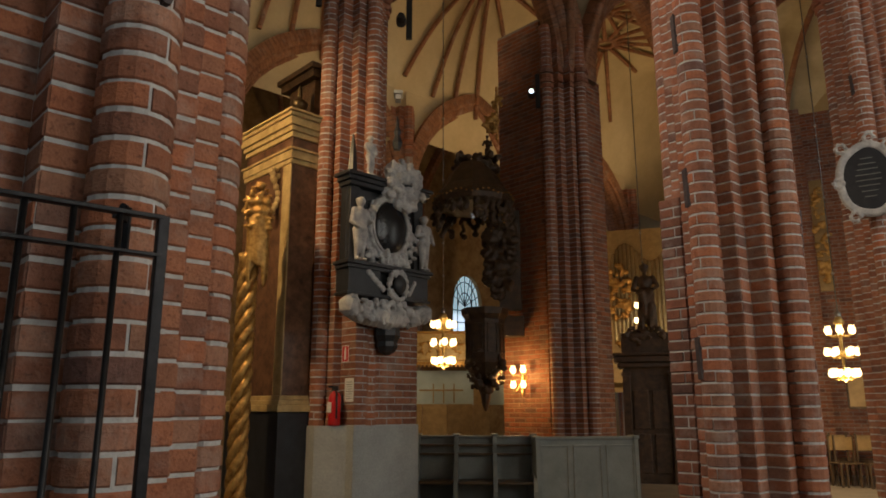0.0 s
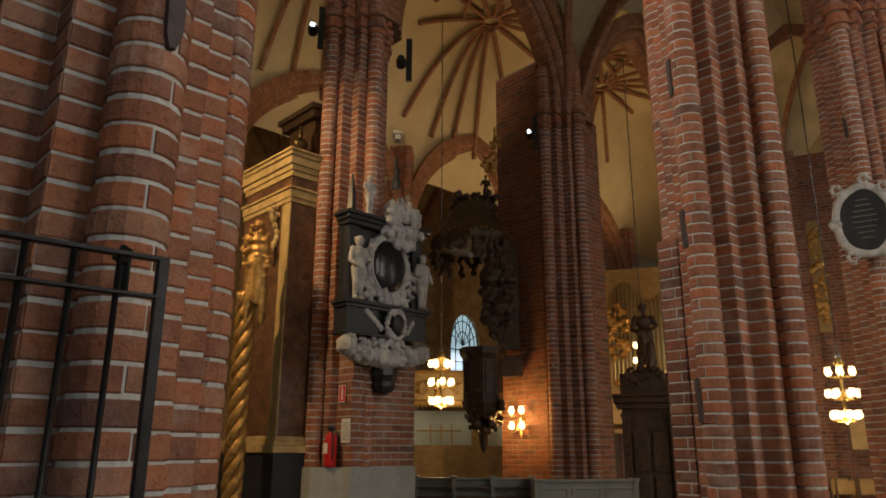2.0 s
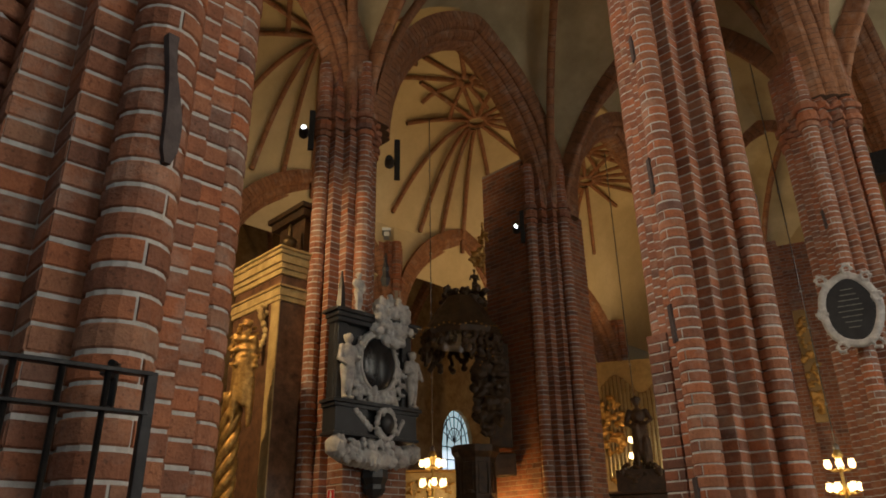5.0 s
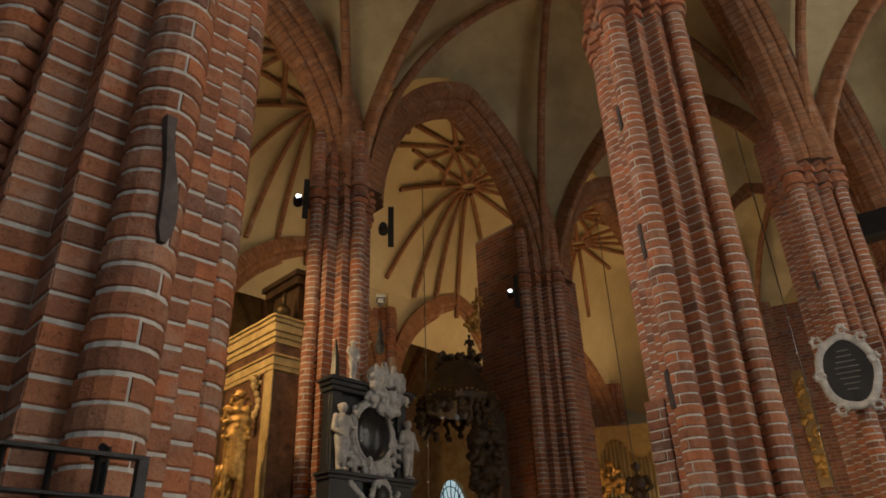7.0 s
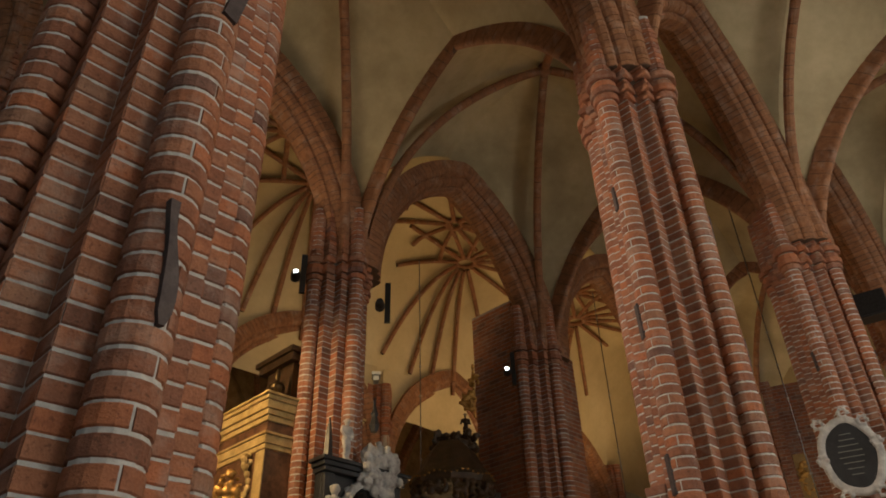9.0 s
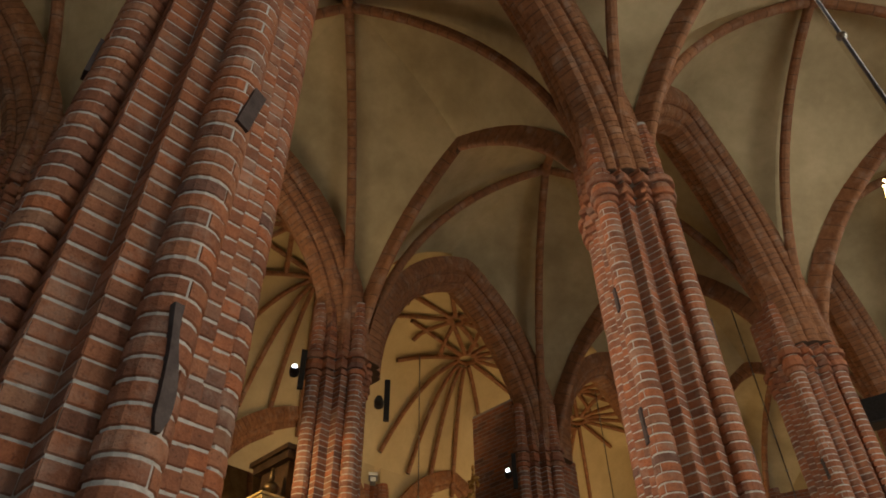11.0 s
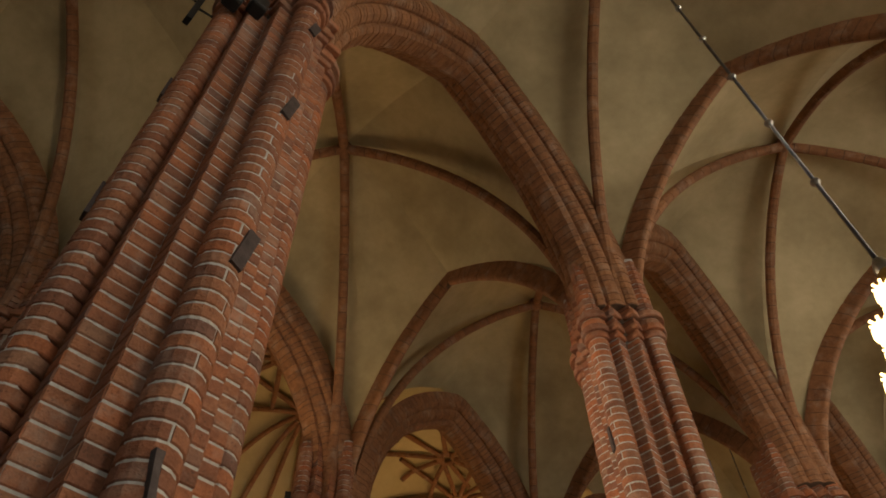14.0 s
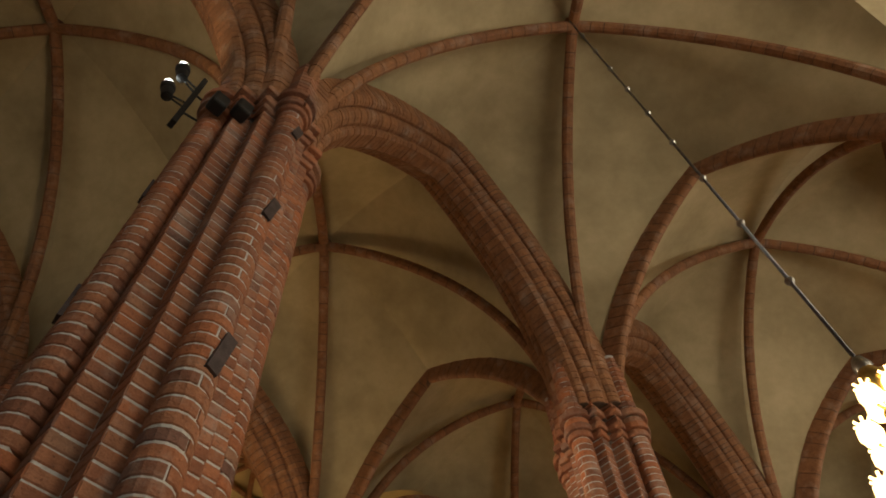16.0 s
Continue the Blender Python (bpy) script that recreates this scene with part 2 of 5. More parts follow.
def slab(points, depth, z0, z1, centre=(0.0, 0.0), edge=0.006):
    """A brick with the given outer face line, reaching inwards, with eased outer edges."""
    n, v, f = len(points), [], []
    cx, cy = centre
    rows = ((z0, depth), (z0, edge), (z0 + edge, 0.0), (z1 - edge, 0.0), (z1, edge), (z1, depth))
    norm = []
    for i in range(n):
        ax, ay = points[max(i - 1, 0)]
        bx, by = points[min(i + 1, n - 1)]
        d = math.hypot(bx - ax, by - ay) or 1
        norm.append(((by - ay) / d, -(bx - ax) / d))
    for z, inset in rows:
        for (x, y), (nx, ny) in zip(points, norm):
            v.append((x - nx * inset, y - ny * inset, z))
    for r in range(5):
        for i in range(n - 1):
            f.append((r * n + i, r * n + i + 1, (r + 1) * n + i + 1, (r + 1) * n + i))
    for i in (0, n - 1):
        q = tuple(r * n + i for r in range(6))
        f.append(q if i else q[::-1])
    return v, f


def shorten(points, gap):
    """Draws both ends of a face line in by half a joint."""
    p = [Vector(q) for q in points]
    p[0] = p[0] + (p[1] - p[0]).normalized() * gap / 2
    p[-1] = p[-1] + (p[-2] - p[-1]).normalized() * gap / 2
    return [tuple(q) for q in p]


def pier_bricks(z0, z1, rnd, seg=6, sides=(0, 1, 2, 3), offset=0.0, course=COURSE, joint=0.014, odd=1):
    """All bricks of a stretch of pier: (course, side, piece, verts, faces)."""
    rows = []
    count = round((z1 - z0) / course)
    for c in range(count):
        z = z0 + c * course
        for side in sides:
            for k, pts in enumerate(quarter(offset, seg)):
                lines = [pts]
                if k == 0 and (c + side) % 2 == odd:
                    cut = len(pts) // 2 + rnd.choice((0, 0, 1))
                    lines = [pts[: cut + 1], pts[cut:]]
                for line in lines:
                    jit = rnd.uniform(-0.004, 0.004)
                    line = turned(shorten(line, joint * rnd.uniform(0.7, 1.3)), side)
                    wob = rnd.uniform(-0.003, 0.003)
                    n = [(x * (1 + jit), y * (1 + jit)) for x, y in line]
                    rows.append((c, side, k, *slab(n, 0.05, z + joint / 2 + wob, z + course - joint / 2 + wob)))
    return rows


def core_outline(inset, seg=4):
    out = []
    for side in range(4):
        for k, pts in enumerate(quarter(-inset, seg)):
            if k == 0:
                r = RR - inset
                pts = [(S + r * math.cos(radians(q)), r * math.sin(radians(q))) for q in range(-88, 89, 22)]
            elif k == 1:
                pts = [(pts[0][0], 0.05), pts[1]]
            elif k == 4:
                pts = [pts[0], (0.05, pts[1][1])]
            elif k == 2:
                pts = [pts[0], (0.226, 0.226)]
            elif k == 3:
                pts = pts[1:]
            out += turned(pts, side)
    return out


def pier(name, i, j, label, top=SPRING, seg=4, near=None, z0=0.0, brick=None, mortar=None, sides=(0, 1, 2, 3), odd=1):
    """A brick pier with four shafts and stepped angles; near=(z from, z to, sides): the stretch laid as single bricks."""
    brick, mortar = brick or BRICK, mortar or MORTAR
    rnd = random.Random(name + str(i * 7 + j))
    ob = thing(name, Matrix.Translation(spot(i, j)) @ Matrix.Rotation(radians(TURN), 4, "Z"), label, "pier", kind="structure")
    part("mortar_core", joined(prism(core_outline(0.007), z0, top + 0.12), prism(core_outline(0.008), top + 0.12, top + 1.1)), mortar, ob, "pale lime mortar")
    rest = []
    top = z0 + round((top - 0.3 - z0) / COURSE) * COURSE + 0.3
    for c, side, k, v, f in pier_bricks(z0, top - 0.3, rnd, seg, sides, odd=odd):
        z = z0 + c * COURSE
        if near and near[0] <= z < near[1] and side in near[2]:
            SINGLE.append((ob, v, f, brick))
        else:
            rest.append((v, f))
    # moulded capital: stepped and rounded courses
    for z, off in ((top - 0.3, 0.03), (top - 0.2, 0.055), (top - 0.1, 0.03), (top, 0.075)):
        for c, side, k, v, f in pier_bricks(z, z + 0.1, rnd, seg, sides, offset=off, course=0.1):
            rest.append((v, f))
    for c, side, k, v, f in pier_bricks(top + 0.1, top + 1.1, rnd, 3, sides, offset=0.012):
        rest.append((v, f))
    part("brickwork", joined(*rest), brick, ob, "weathered red brick courses", kind="stuff")
    return ob


SINGLE = []


def wall_bricks(width, z0, z1, rnd, length=0.27, course=COURSE, joint=0.014, depth=0.05):
    """Running bond on the face y = 0, from x = 0 to width, outer side -y."""
    rows = []
    for c in range(round((z1 - z0) / course)):
        x = -(c % 2) * length / 2
        while x < width - 0.02:
            a, b = max(x, 0.0) + joint / 2, min(x + length, width) - joint / 2
            if b - a > 0.03:
                j = rnd.uniform(-0.003, 0.003)
                z = z0 + c * course
                rows.append(slab([(a, j), (b, j)], depth, z + joint / 2, z + course - joint / 2))
            x += length
    return rows


def brick_block(outline, z0, z1, rnd, **kw):
    """Brick faces round a closed outline (counter-clockwise), joined."""
    rows = []
    n = len(outline)
    for k in range(n):
        a, b = Vector(outline[k]), Vector(outline[(k + 1) % n])
        d = b - a
        m = Matrix.Translation((a.x, a.y, 0)) @ Matrix.Rotation(math.atan2(d.y, d.x), 4, "Z")
        for v, f in wall_bricks(d.length, z0, z1, rnd, **kw):
            rows.append(([m @ Vector(q) for q in v], f))
    return joined(*rows)


# ---- vault ----
def arc(half, rise, k, bend=0.0):
    """Point of a pointed half arch at k from 0 (springing) to 1 (apex); bend: half the arc's angle in degrees, for a flatter curve."""
    if bend:
        al, phi = radians(bend), math.atan2(rise, half)
        rho = math.hypot(half, rise) / (2 * math.sin(al))
        a0, a1 = phi + al, phi + al - 2 * al * k
        return rho * (math.sin(a0) - math.sin(a1)), rho * (math.cos(a1) - math.cos(a0))
    rho = (half * half + rise * rise) / (2 * half)
    a = k * math.atan2(rise, rho - half)
    return rho * (1 - math.cos(a)), rho * math.sin(a)


RISE_U, RISE_V, BEND = 3.95, 3.26, 25.0
DIAG = math.hypot(BU, BV) / 2


def rise_d(j):
    """Rise of the diagonal ribs in a row of bays."""
    return 4.67 if j >= 0 else 4.40


def web(i, j, mat, steps=14):
    """The eight half cells of a bay's vault, in grid metres."""
    v, f = [], []
    for su in (0, 1):
        for sv in (0, 1):
            for along in (0, 1):
                base = len(v)
                for k in range(steps + 1):
                    t = k / steps
                    d, zd = arc(DIAG, rise_d(j), t)
                    e, ze = arc((BU, BV)[along] / 2, (RISE_U, RISE_V)[along], t, (0.0, BEND)[along])
                    p = Vector((d * BU / 2 / DIAG, d * BV / 2 / DIAG, zd))
                    q = Vector((e, 0, ze)) if along == 0 else Vector((0, e, ze))
                    for h in range(5):
                        w = h / 4
                        r = p.lerp(q, w)
                        r.z += 0.22 * t * math.sin(math.pi * w)
                        x = r.x if su == 0 else BU - r.x
                        y = r.y if sv == 0 else BV - r.y
                        v.append((i * BU + x, j * BV + y, SPRING + 0.12 + r.z))
                for k in range(steps):
                    for h in range(4):
                        a = base + k * 5 + h
                        q = (a, a + 1, a + 6, a + 5)
                        f.append(q)
    return part("ceiling_vault", (v, f), mat, None, kind="structure", m=GRID, smooth=True)


def rib_path(p, q, rise, n=28, bend=0.0):
    """A pointed arch from p to q (grid metres)."""
    p, q = Vector(p), Vector(q)
    half = (q - p).length / 2
    d = (q - p).normalized()
    left = []
    for k in range(n + 1):
        x, z = arc(half, rise, k / n, bend)
        left.append((x, z))
    return [p + d * x + Vector((0, 0, z)) for x, z in left] + [q - d * x + Vector((0, 0, z)) for x, z in left[-2::-1]]


def sweep_bricks(path, profile, piece, joint, rnd, jit=0.0018, vary=0.08):
    """Voussoirs: the closed profile (side, down) carried along a path in an upright plane and cut into bricks."""
    pts = [Vector(p) for p in path]
    acc = [0.0]
    for a, b in zip(pts, pts[1:]):
        acc.append(acc[-1] + (b - a).length)

    def at(s):
        for k in range(len(pts) - 1):
            if s <= acc[k + 1] or k == len(pts) - 2:
                w = (s - acc[k]) / (acc[k + 1] - acc[k])
                return pts[k].lerp(pts[k + 1], w), (pts[k + 1] - pts[k]).normalized()

    flat = Vector((pts[-1].x - pts[0].x, pts[-1].y - pts[0].y, 0)).normalized()
    side = Vector((flat.y, -flat.x, 0))
    out, s, m = [], 0.0, len(profile)
    while s < acc[-1] - 0.02:
        e = min(s + piece * rnd.uniform(1 - vary, 1 + vary), acc[-1])
        v = []
        grow = 1 + rnd.uniform(-jit, jit) * 6
        for ss in (s + joint / 2, e - joint / 2):
            c, d = at(ss)
            down = side.cross(d)
            if down.dot(Vector((0, 0, -1))) < 0 and abs(down.z) > 0.05:
                down = -down
            mid = (pts[0] + pts[-1]) / 2
            if abs(down.z) <= 0.05 and down.dot(mid - c) < 0:
                down = -down
            for a, b in profile:
                v.append(c + side * a * grow + down * b * grow)
        f = [(k, (k + 1) % m, m + (k + 1) % m, m + k) for k in range(m)] + [tuple(range(m))[::-1], tuple(range(m, 2 * m))]
        out.append((v, f))
        s = e
    return out


ROLL = [(0.085 * math.cos(radians(a)), 0.05 + 0.085 * math.sin(radians(a))) for a in range(0, 360, 36)]
TRANS = [(-0.06, -0.24), (-0.066, 0.03), (-0.058, 0.07), (-0.036, 0.1), (0.0, 0.112), (0.036, 0.1), (0.058, 0.07), (0.066, 0.03), (0.06, -0.24)]
ARCADE_HALF = [[(-0.43, -0.12), (-0.43, 0.13), (-0.40, 0.19), (-0.35, 0.215), (-0.31, 0.21), (-0.31, -0.12)],
               [(-0.308, 0.02), (-0.308, 0.27), (-0.27, 0.33), (-0.21, 0.365), (-0.163, 0.37), (-0.163, 0.02)]]
ARCADE = ARCADE_HALF + [[(-x, y) for x, y in p[::-1]] for p in ARCADE_HALF] + [[(-0.16, 0.15), (-0.16, 0.42), (-0.11, 0.46), (0.11, 0.46), (0.16, 0.42), (0.16, 0.15)]]


def shrink(profile, d):
    cx, cy = sum(p[0] for p in profile) / len(profile), sum(p[1] for p in profile) / len(profile)
    return [(x - math.copysign(min(d, abs(x)), x), y - (d if y > cy else -d)) for x, y in profile]


def rib(name, path, profile, piece, label, kind="structure"):
    rnd = random.Random(name + "%.2f%.2f" % (path[0].x + path[-1].x, path[0].y))
    ob = tagged(new(name), label=label, category="vault rib", kind=kind)
    ob.matrix_basis = GRID
    strips = profile if isinstance(profile[0], list) else [profile]
    rings, core = [], []
    for strip in strips:
        rings += sweep_bricks(path, strip, piece * rnd.uniform(0.85, 1.2), 0.014, rnd, 0.0012, 0.24)
        core += sweep_bricks(path, shrink(strip, 0.007), 0.12, 0.0, random.Random(1), 0.0)
    part("voussoirs", joined(*rings), BRICK_RIB, ob, "red brick voussoirs", kind="stuff")
    part("mortar_core", joined(*core), MORTAR_DARK, ob, "sooty mortar joints")
    return ob


def grid_point(i, j, z=SPRING):
    return Vector((i * BU, j * BV, z))


def arcade_arch(i, j):
    if j == 2:
        return low_arch(i, j)
    a, b = (0.06, -0.06) if j < 1 else (0.22, 0.05)
    return rib("arcade_arch", rib_path(grid_point(i, j) + Vector((a, 0, 0)), grid_point(i + 1, j) + Vector((b, 0, 0)), RISE_U - (0.02 if j < 1 else 0.36), 30), ARCADE, 0.11, "broad stepped brick arch between two piers")


def low_arch(i, j):
    """A lower arch under a plastered wall, towards the outer aisle."""
    d = Vector((0.1, 0, -1.1))
    path = rib_path(grid_point(i, j) + d, grid_point(i + 1, j) + Vector((-0.1, 0, -1.1)), 3.3, 24)
    v, f = [], []
    for p in path:
        for y in (-0.22, 0.22):
            v += [(p.x, p.y + y, p.z + 0.05), (p.x, p.y + y, SPRING + RISE_U + 0.6)]
    for k in range(len(path) - 1):
        a = 4 * k
        f += [(a, a + 1, a + 5, a + 4), (a + 2, a + 6, a + 7, a + 3), (a, a + 4, a + 6, a + 2)]
    part("wall_panel", (v, f), PLASTER_WARM, None, "ochre plastered wall above an arch", "structure", GRID)
    return rib("arcade_arch", path, ARCADE, 0.11, "brick arch opening to the outer aisle")


def transverse_rib(i, j):
    d = Vector((0, 0.25, 0))
    return rib("transverse_rib", rib_path(grid_point(i, j) + d, grid_point(i, j + 1) - d, RISE_V, 24, BEND), TRANS, 0.2, "moulded brick rib crossing the aisle")


def cross_ribs(i, j):
    for a, b, c, d in ((i, j, i + 1, j + 1), (i + 1, j, i, j + 1)):
        p, q = grid_point(a, b), grid_point(c, d)
        s = (q - p).normalized() * 0.3
        rib("diagonal_rib", rib_path(p + s, q - s, rise_d(j) + 0.02, 24), ROLL, 0.26, "round brick rib rising to the boss")
    centre = grid_point(i + 0.5, j + 0.5, SPRING + rise_d(j))
    boss = tagged(new("vault_boss"), label="small dark boss where the ribs meet", category="boss", kind="structure")
    boss.matrix_basis = GRID @ Matrix.Translation(centre)
    part("knob", lathe([(0.02, -0.12), (0.09, -0.1), (0.13, -0.03), (0.13, 0.05), (0.05, 0.1)], 12), BRICK_DARK, boss, smooth=True)


# ---- large structure ----
FAR_V, FAR_U, BACK_V, BACK_U = 3.0, 4.6, -2.0, -2.0


part("floor", boxes(((FAR_U + BACK_U) / 2 * BU, (FAR_V + BACK_V) / 2 * BV, -0.1, (FAR_U - BACK_U) * BU, (FAR_V - BACK_V) * BV, 0.2)), STONE, None, "worn brown limestone church floor", "structure", GRID)


def pierced(name, length, openings, m, mat, label, height=14.0, thick=0.9):
    """An upright wall from x = 0 to length with arched window openings (x, width, sill, top) through it."""
    bm, x = bmesh.new(), 0.0
    for cx, w, sill, top in sorted(openings):
        a, b = cx - w / 2, cx + w / 2
        box(bm, (x + a) / 2, thick / 2, height / 2, a - x, thick, height)
        box(bm, cx, thick / 2, sill / 2, w, thick, sill)
        box(bm, cx, thick / 2, (top + height) / 2, w, thick, height - top)
        for s in (-1, 1):
            n, pts = 8, []
            for k in range(n + 1):
                t = k / n
                pts.append((cx + s * w / 2 * math.cos(t * math.pi / 2), top - w * 0.75 + w * 0.75 * math.sin(t * math.pi / 2)))
            out = pts + [(cx + s * w / 2, top)]
            lo = [bm.verts.new((px, 0, pz)) for px, pz in out]
            hi = [bm.verts.new((px, thick, pz)) for px, pz in out]
            bm.faces.new(lo)
            bm.faces.new(hi[::-1])
            for k in range(len(out)):
                k2 = (k + 1) % len(out)
                bm.faces.new((lo[k], hi[k], hi[k2], lo[k2]))
        x = b
    box(bm, (x + length) / 2, thick / 2, height / 2, length - x, thick, height)
    return part(name, bm, mat, None, label, "structure", m)


def window(name, m, cx, w, sill, top, rows=6, cols=4, thick=0.9):
    """Leaded glass with bars in an arched opening."""
    ob = thing(name, m, "tall arched leaded church window in daylight", "window", kind="structure")
    def edge(x):
        u = min(abs(x) / (w / 2), 1.0)
        return top - w * 0.75 + w * 0.75 * math.sqrt(max(0.0, 1 - u * u))
    n = 16
    v = [(cx - w / 2 + w * k / n, thick * 0.6, sill) for k in range(n + 1)] + [(cx - w / 2 + w * k / n, thick * 0.6, edge(-w / 2 + w * k / n)) for k in range(n + 1)]
    f = [(k, k + 1, n + 2 + k, n + 1 + k) for k in range(n)]
    part("pane", (v, f), DAYLIGHT, ob, "pale blue bright glass")
    part("clear_pane", boxes((cx - 0.1 * w, thick * 0.585, sill + 0.17 * (top - sill), 0.62 * w, 0.01, 0.33 * (top - sill))), CLEAR_DAY, ob, "clear bright lower pane")
    bars = []
    for k in range(cols + 1):
        x = -w / 2 + w * k / cols
        bars.append(tube([(cx + x * 0.98, thick * 0.57, sill), (cx + x * 0.98, thick * 0.57, edge(x))], 0.022, 6))
    z = sill
    while z < top - w * 0.75:
        bars.append(tube([(cx - w / 2, thick * 0.57, z), (cx + w / 2, thick * 0.57, z)], 0.022, 6))
        z += (top - sill) / rows
    zc = top - w * 0.75
    for rad in (0.45, 0.8):
        bars.append(tube([(cx + rad * w / 2 * math.cos(a), thick * 0.57, zc + rad * w * 0.75 * math.sin(a)) for a in [math.pi * q / 12 for q in range(13)]], 0.022, 6))
    for q in range(1, 8):
        a = math.pi * q / 8
        bars.append(tube([(cx, thick * 0.57, zc), (cx + w / 2 * math.cos(a), thick * 0.57, zc + w * 0.75 * math.sin(a))], 0.018, 6))
    part("window_bars", joined(*bars), IRON, ob, "dark lead and iron bars")
    return ob


LU, LV = (FAR_U - BACK_U) * BU, (FAR_V - BACK_V) * BV
FRAME_N = GRID @ Matrix.Translation((BACK_U * BU, FAR_V * BV, 0))
FRAME_S = GRID @ Matrix.Translation((FAR_U * BU, BACK_V * BV, 0)) @ Matrix.Rotation(math.pi, 4, "Z")
FRAME_E = GRID @ Matrix.Translation((FAR_U * BU, FAR_V * BV, 0)) @ Matrix.Rotation(-math.pi / 2, 4, "Z")
FRAME_W = GRID @ Matrix.Translation((BACK_U * BU, BACK_V * BV, 0)) @ Matrix.Rotation(math.pi / 2, 4, "Z")


def along_wall(frame, az, thick=0.0):
    """Where a bearing from the standpoint meets a wall's face: metres along it."""
    d = Vector((math.sin(radians(az)), math.cos(radians(az)), 0))
    inv = frame.inverted()
    o, w = inv @ Vector((0, 0, 0)), inv.to_3x3() @ d
    return o.x + w.x * (-o.y / w.y), (o + w * (-o.y / w.y)).y, -o.y / w.y


WIN_X, _, WIN_D = along_wall(FRAME_N, 1.9)
WIN_TOP, WIN_SILL, WIN_W = 1.5 + WIN_D * 0.185, 1.5 + WIN_D * 0.102, WIN_D * 0.058
OPEN_N = [(WIN_X, WIN_W, WIN_SILL, WIN_TOP)]
# north wall wears the darkened plaster so that it looks less lit
pierced("wall_north", LU, OPEN_N, FRAME_N, PLASTER_PAINTED_DIM, "limewashed church wall with an arched window")
window("window_1", FRAME_N, *OPEN_N[0], rows=5, cols=4, thick=0.3)
# south and west windows lie out of view, added as light sources
OPEN_S = [(LU - BU * (k + 0.5), 1.9, 2.6, 9.6) for k in range(6)]
OPEN_E = [(BV * (k + 0.5), 1.7, 3.0, 9.0) for k in (3, 4)]
OPEN_W = [(BV * (k + 0.5), 1.9, 2.6, 9.6) for k in range(5)]
for nm, ln, op, fr in (("wall_south", LU, OPEN_S, FRAME_S), ("wall_east", LV, OPEN_E, FRAME_E), ("wall_west", LV, OPEN_W, FRAME_W)):
    pierced(nm, ln, op, fr, PLASTER_WARM if nm == "wall_east" else PLASTER, "limewashed church wall with tall windows")
k = 2
for op, fr in ((OPEN_S, FRAME_S), (OPEN_E, FRAME_E), (OPEN_W, FRAME_W)):
    for o in op:
        window("window_%d" % k, fr, *o)
        k += 1
part("ceiling_roof", boxes(((FAR_U + BACK_U) / 2 * BU, (FAR_V + BACK_V) / 2 * BV, 14.1, LU, LV, 0.2)), PLASTER, None, "plain roof above the vaults", "structure", GRID)

# daylight in the window openings; south and west ones unseen, powers tuned singly
for op, fr, powers in ((OPEN_S, FRAME_S, (20.0, 95.0, 320.0, 345.0, 210.0, 180.0)), (OPEN_W, FRAME_W, (3.0, 5.0, 8.0, 12.0, 14.0))):
    for (cx, w, sill, top), power in zip(op, powers):
        a = fr @ Vector((cx, -0.05, (sill + top) / 2))
        lamp("window_light", "AREA", a, power, (1.0, 0.87, 0.66), w, fr @ Vector((cx, -4.0, (sill + top) / 2 + 0.6)), top - sill)
for cx, w, sill, top in OPEN_N:
    a = FRAME_N @ Vector((cx, -0.05, (sill + top) / 2))
    lamp("window_light", "AREA", a, 55.0, (0.93, 0.97, 1.0), w, FRAME_N @ Vector((cx, -4.0, 4.0)), top - sill)

# piers
pier("pier_near", 0, 0, "clustered red brick pier with round shafts and white joints", seg=6, z0=-0.06, odd=0, near=(1.1, 3.55, (2, 3)))
pier("pier_middle", 1, 0, "clustered red brick pier with iron straps", top=7.8, seg=6, z0=-0.01, near=(1.2, 3.65, (2, 3)))
pier("pier_epitaph", 2, 0, "clustered brick pier bearing a white cartouche", top=7.75)
pier("pier_monument", 1, 1, "clustered brick pier carrying a marble monument", top=7.9, z0=1.29)
pier("pier_pulpit", 2, 1, "clustered red brick pier beside the pulpit")
for q, (i, j) in enumerate(((3, 0), (3, 1), (0, 1), (2, 2), (3, 2), (1, 2), (0, 2), (-1, 0), (-1, -1), (0, -1), (1, -1), (2, -1), (-1, 1), (0, 3), (1, 3), (2, 3), (3, 3), (4, 0), (4, 1), (4, 2), (4, -1), (3, -1))):
    pier("pier_%d" % (q + 1), i, j, "clustered red brick pier", seg=2, mortar=MORTAR_DIM)

# arches, ribs and webs
THIN = [(x * 0.72, y * 0.72 + 0.03) for x, y in ROLL]


def aisle_height(v):
    """Height of the outer aisle's vault across it, v in bays."""
    return 12.9 - 0.9 * ((1.6 - v) / 0.6) ** 2 if v < 1.6 else 12.9 - 4.0 * ((v - 1.6) / 0.4) ** 2


def aisle_web():
    """The plastered shell over the outer aisle, billowing a little between the wheels of ribs."""
    v, f, nu, nv = [], [], 84, 22
    for a in range(nu + 1):
        u = -2 + 7 * a / nu
        for b in range(nv + 1):
            w = 1.0 + 1.02 * b / nv
            v.append((u * BU, w * BV, aisle_height(w) + 0.05 + 0.05 * math.cos(2 * math.pi * (u - 0.3))))
    for a in range(nu):
        for b in range(nv):
            q = a * (nv + 1) + b
            f.append((q, q + nv + 1, q + nv + 2, q + 1))
    return part("ceiling_vault", (v, f), PLASTER_WARM, None, kind="structure", m=GRID, smooth=True)


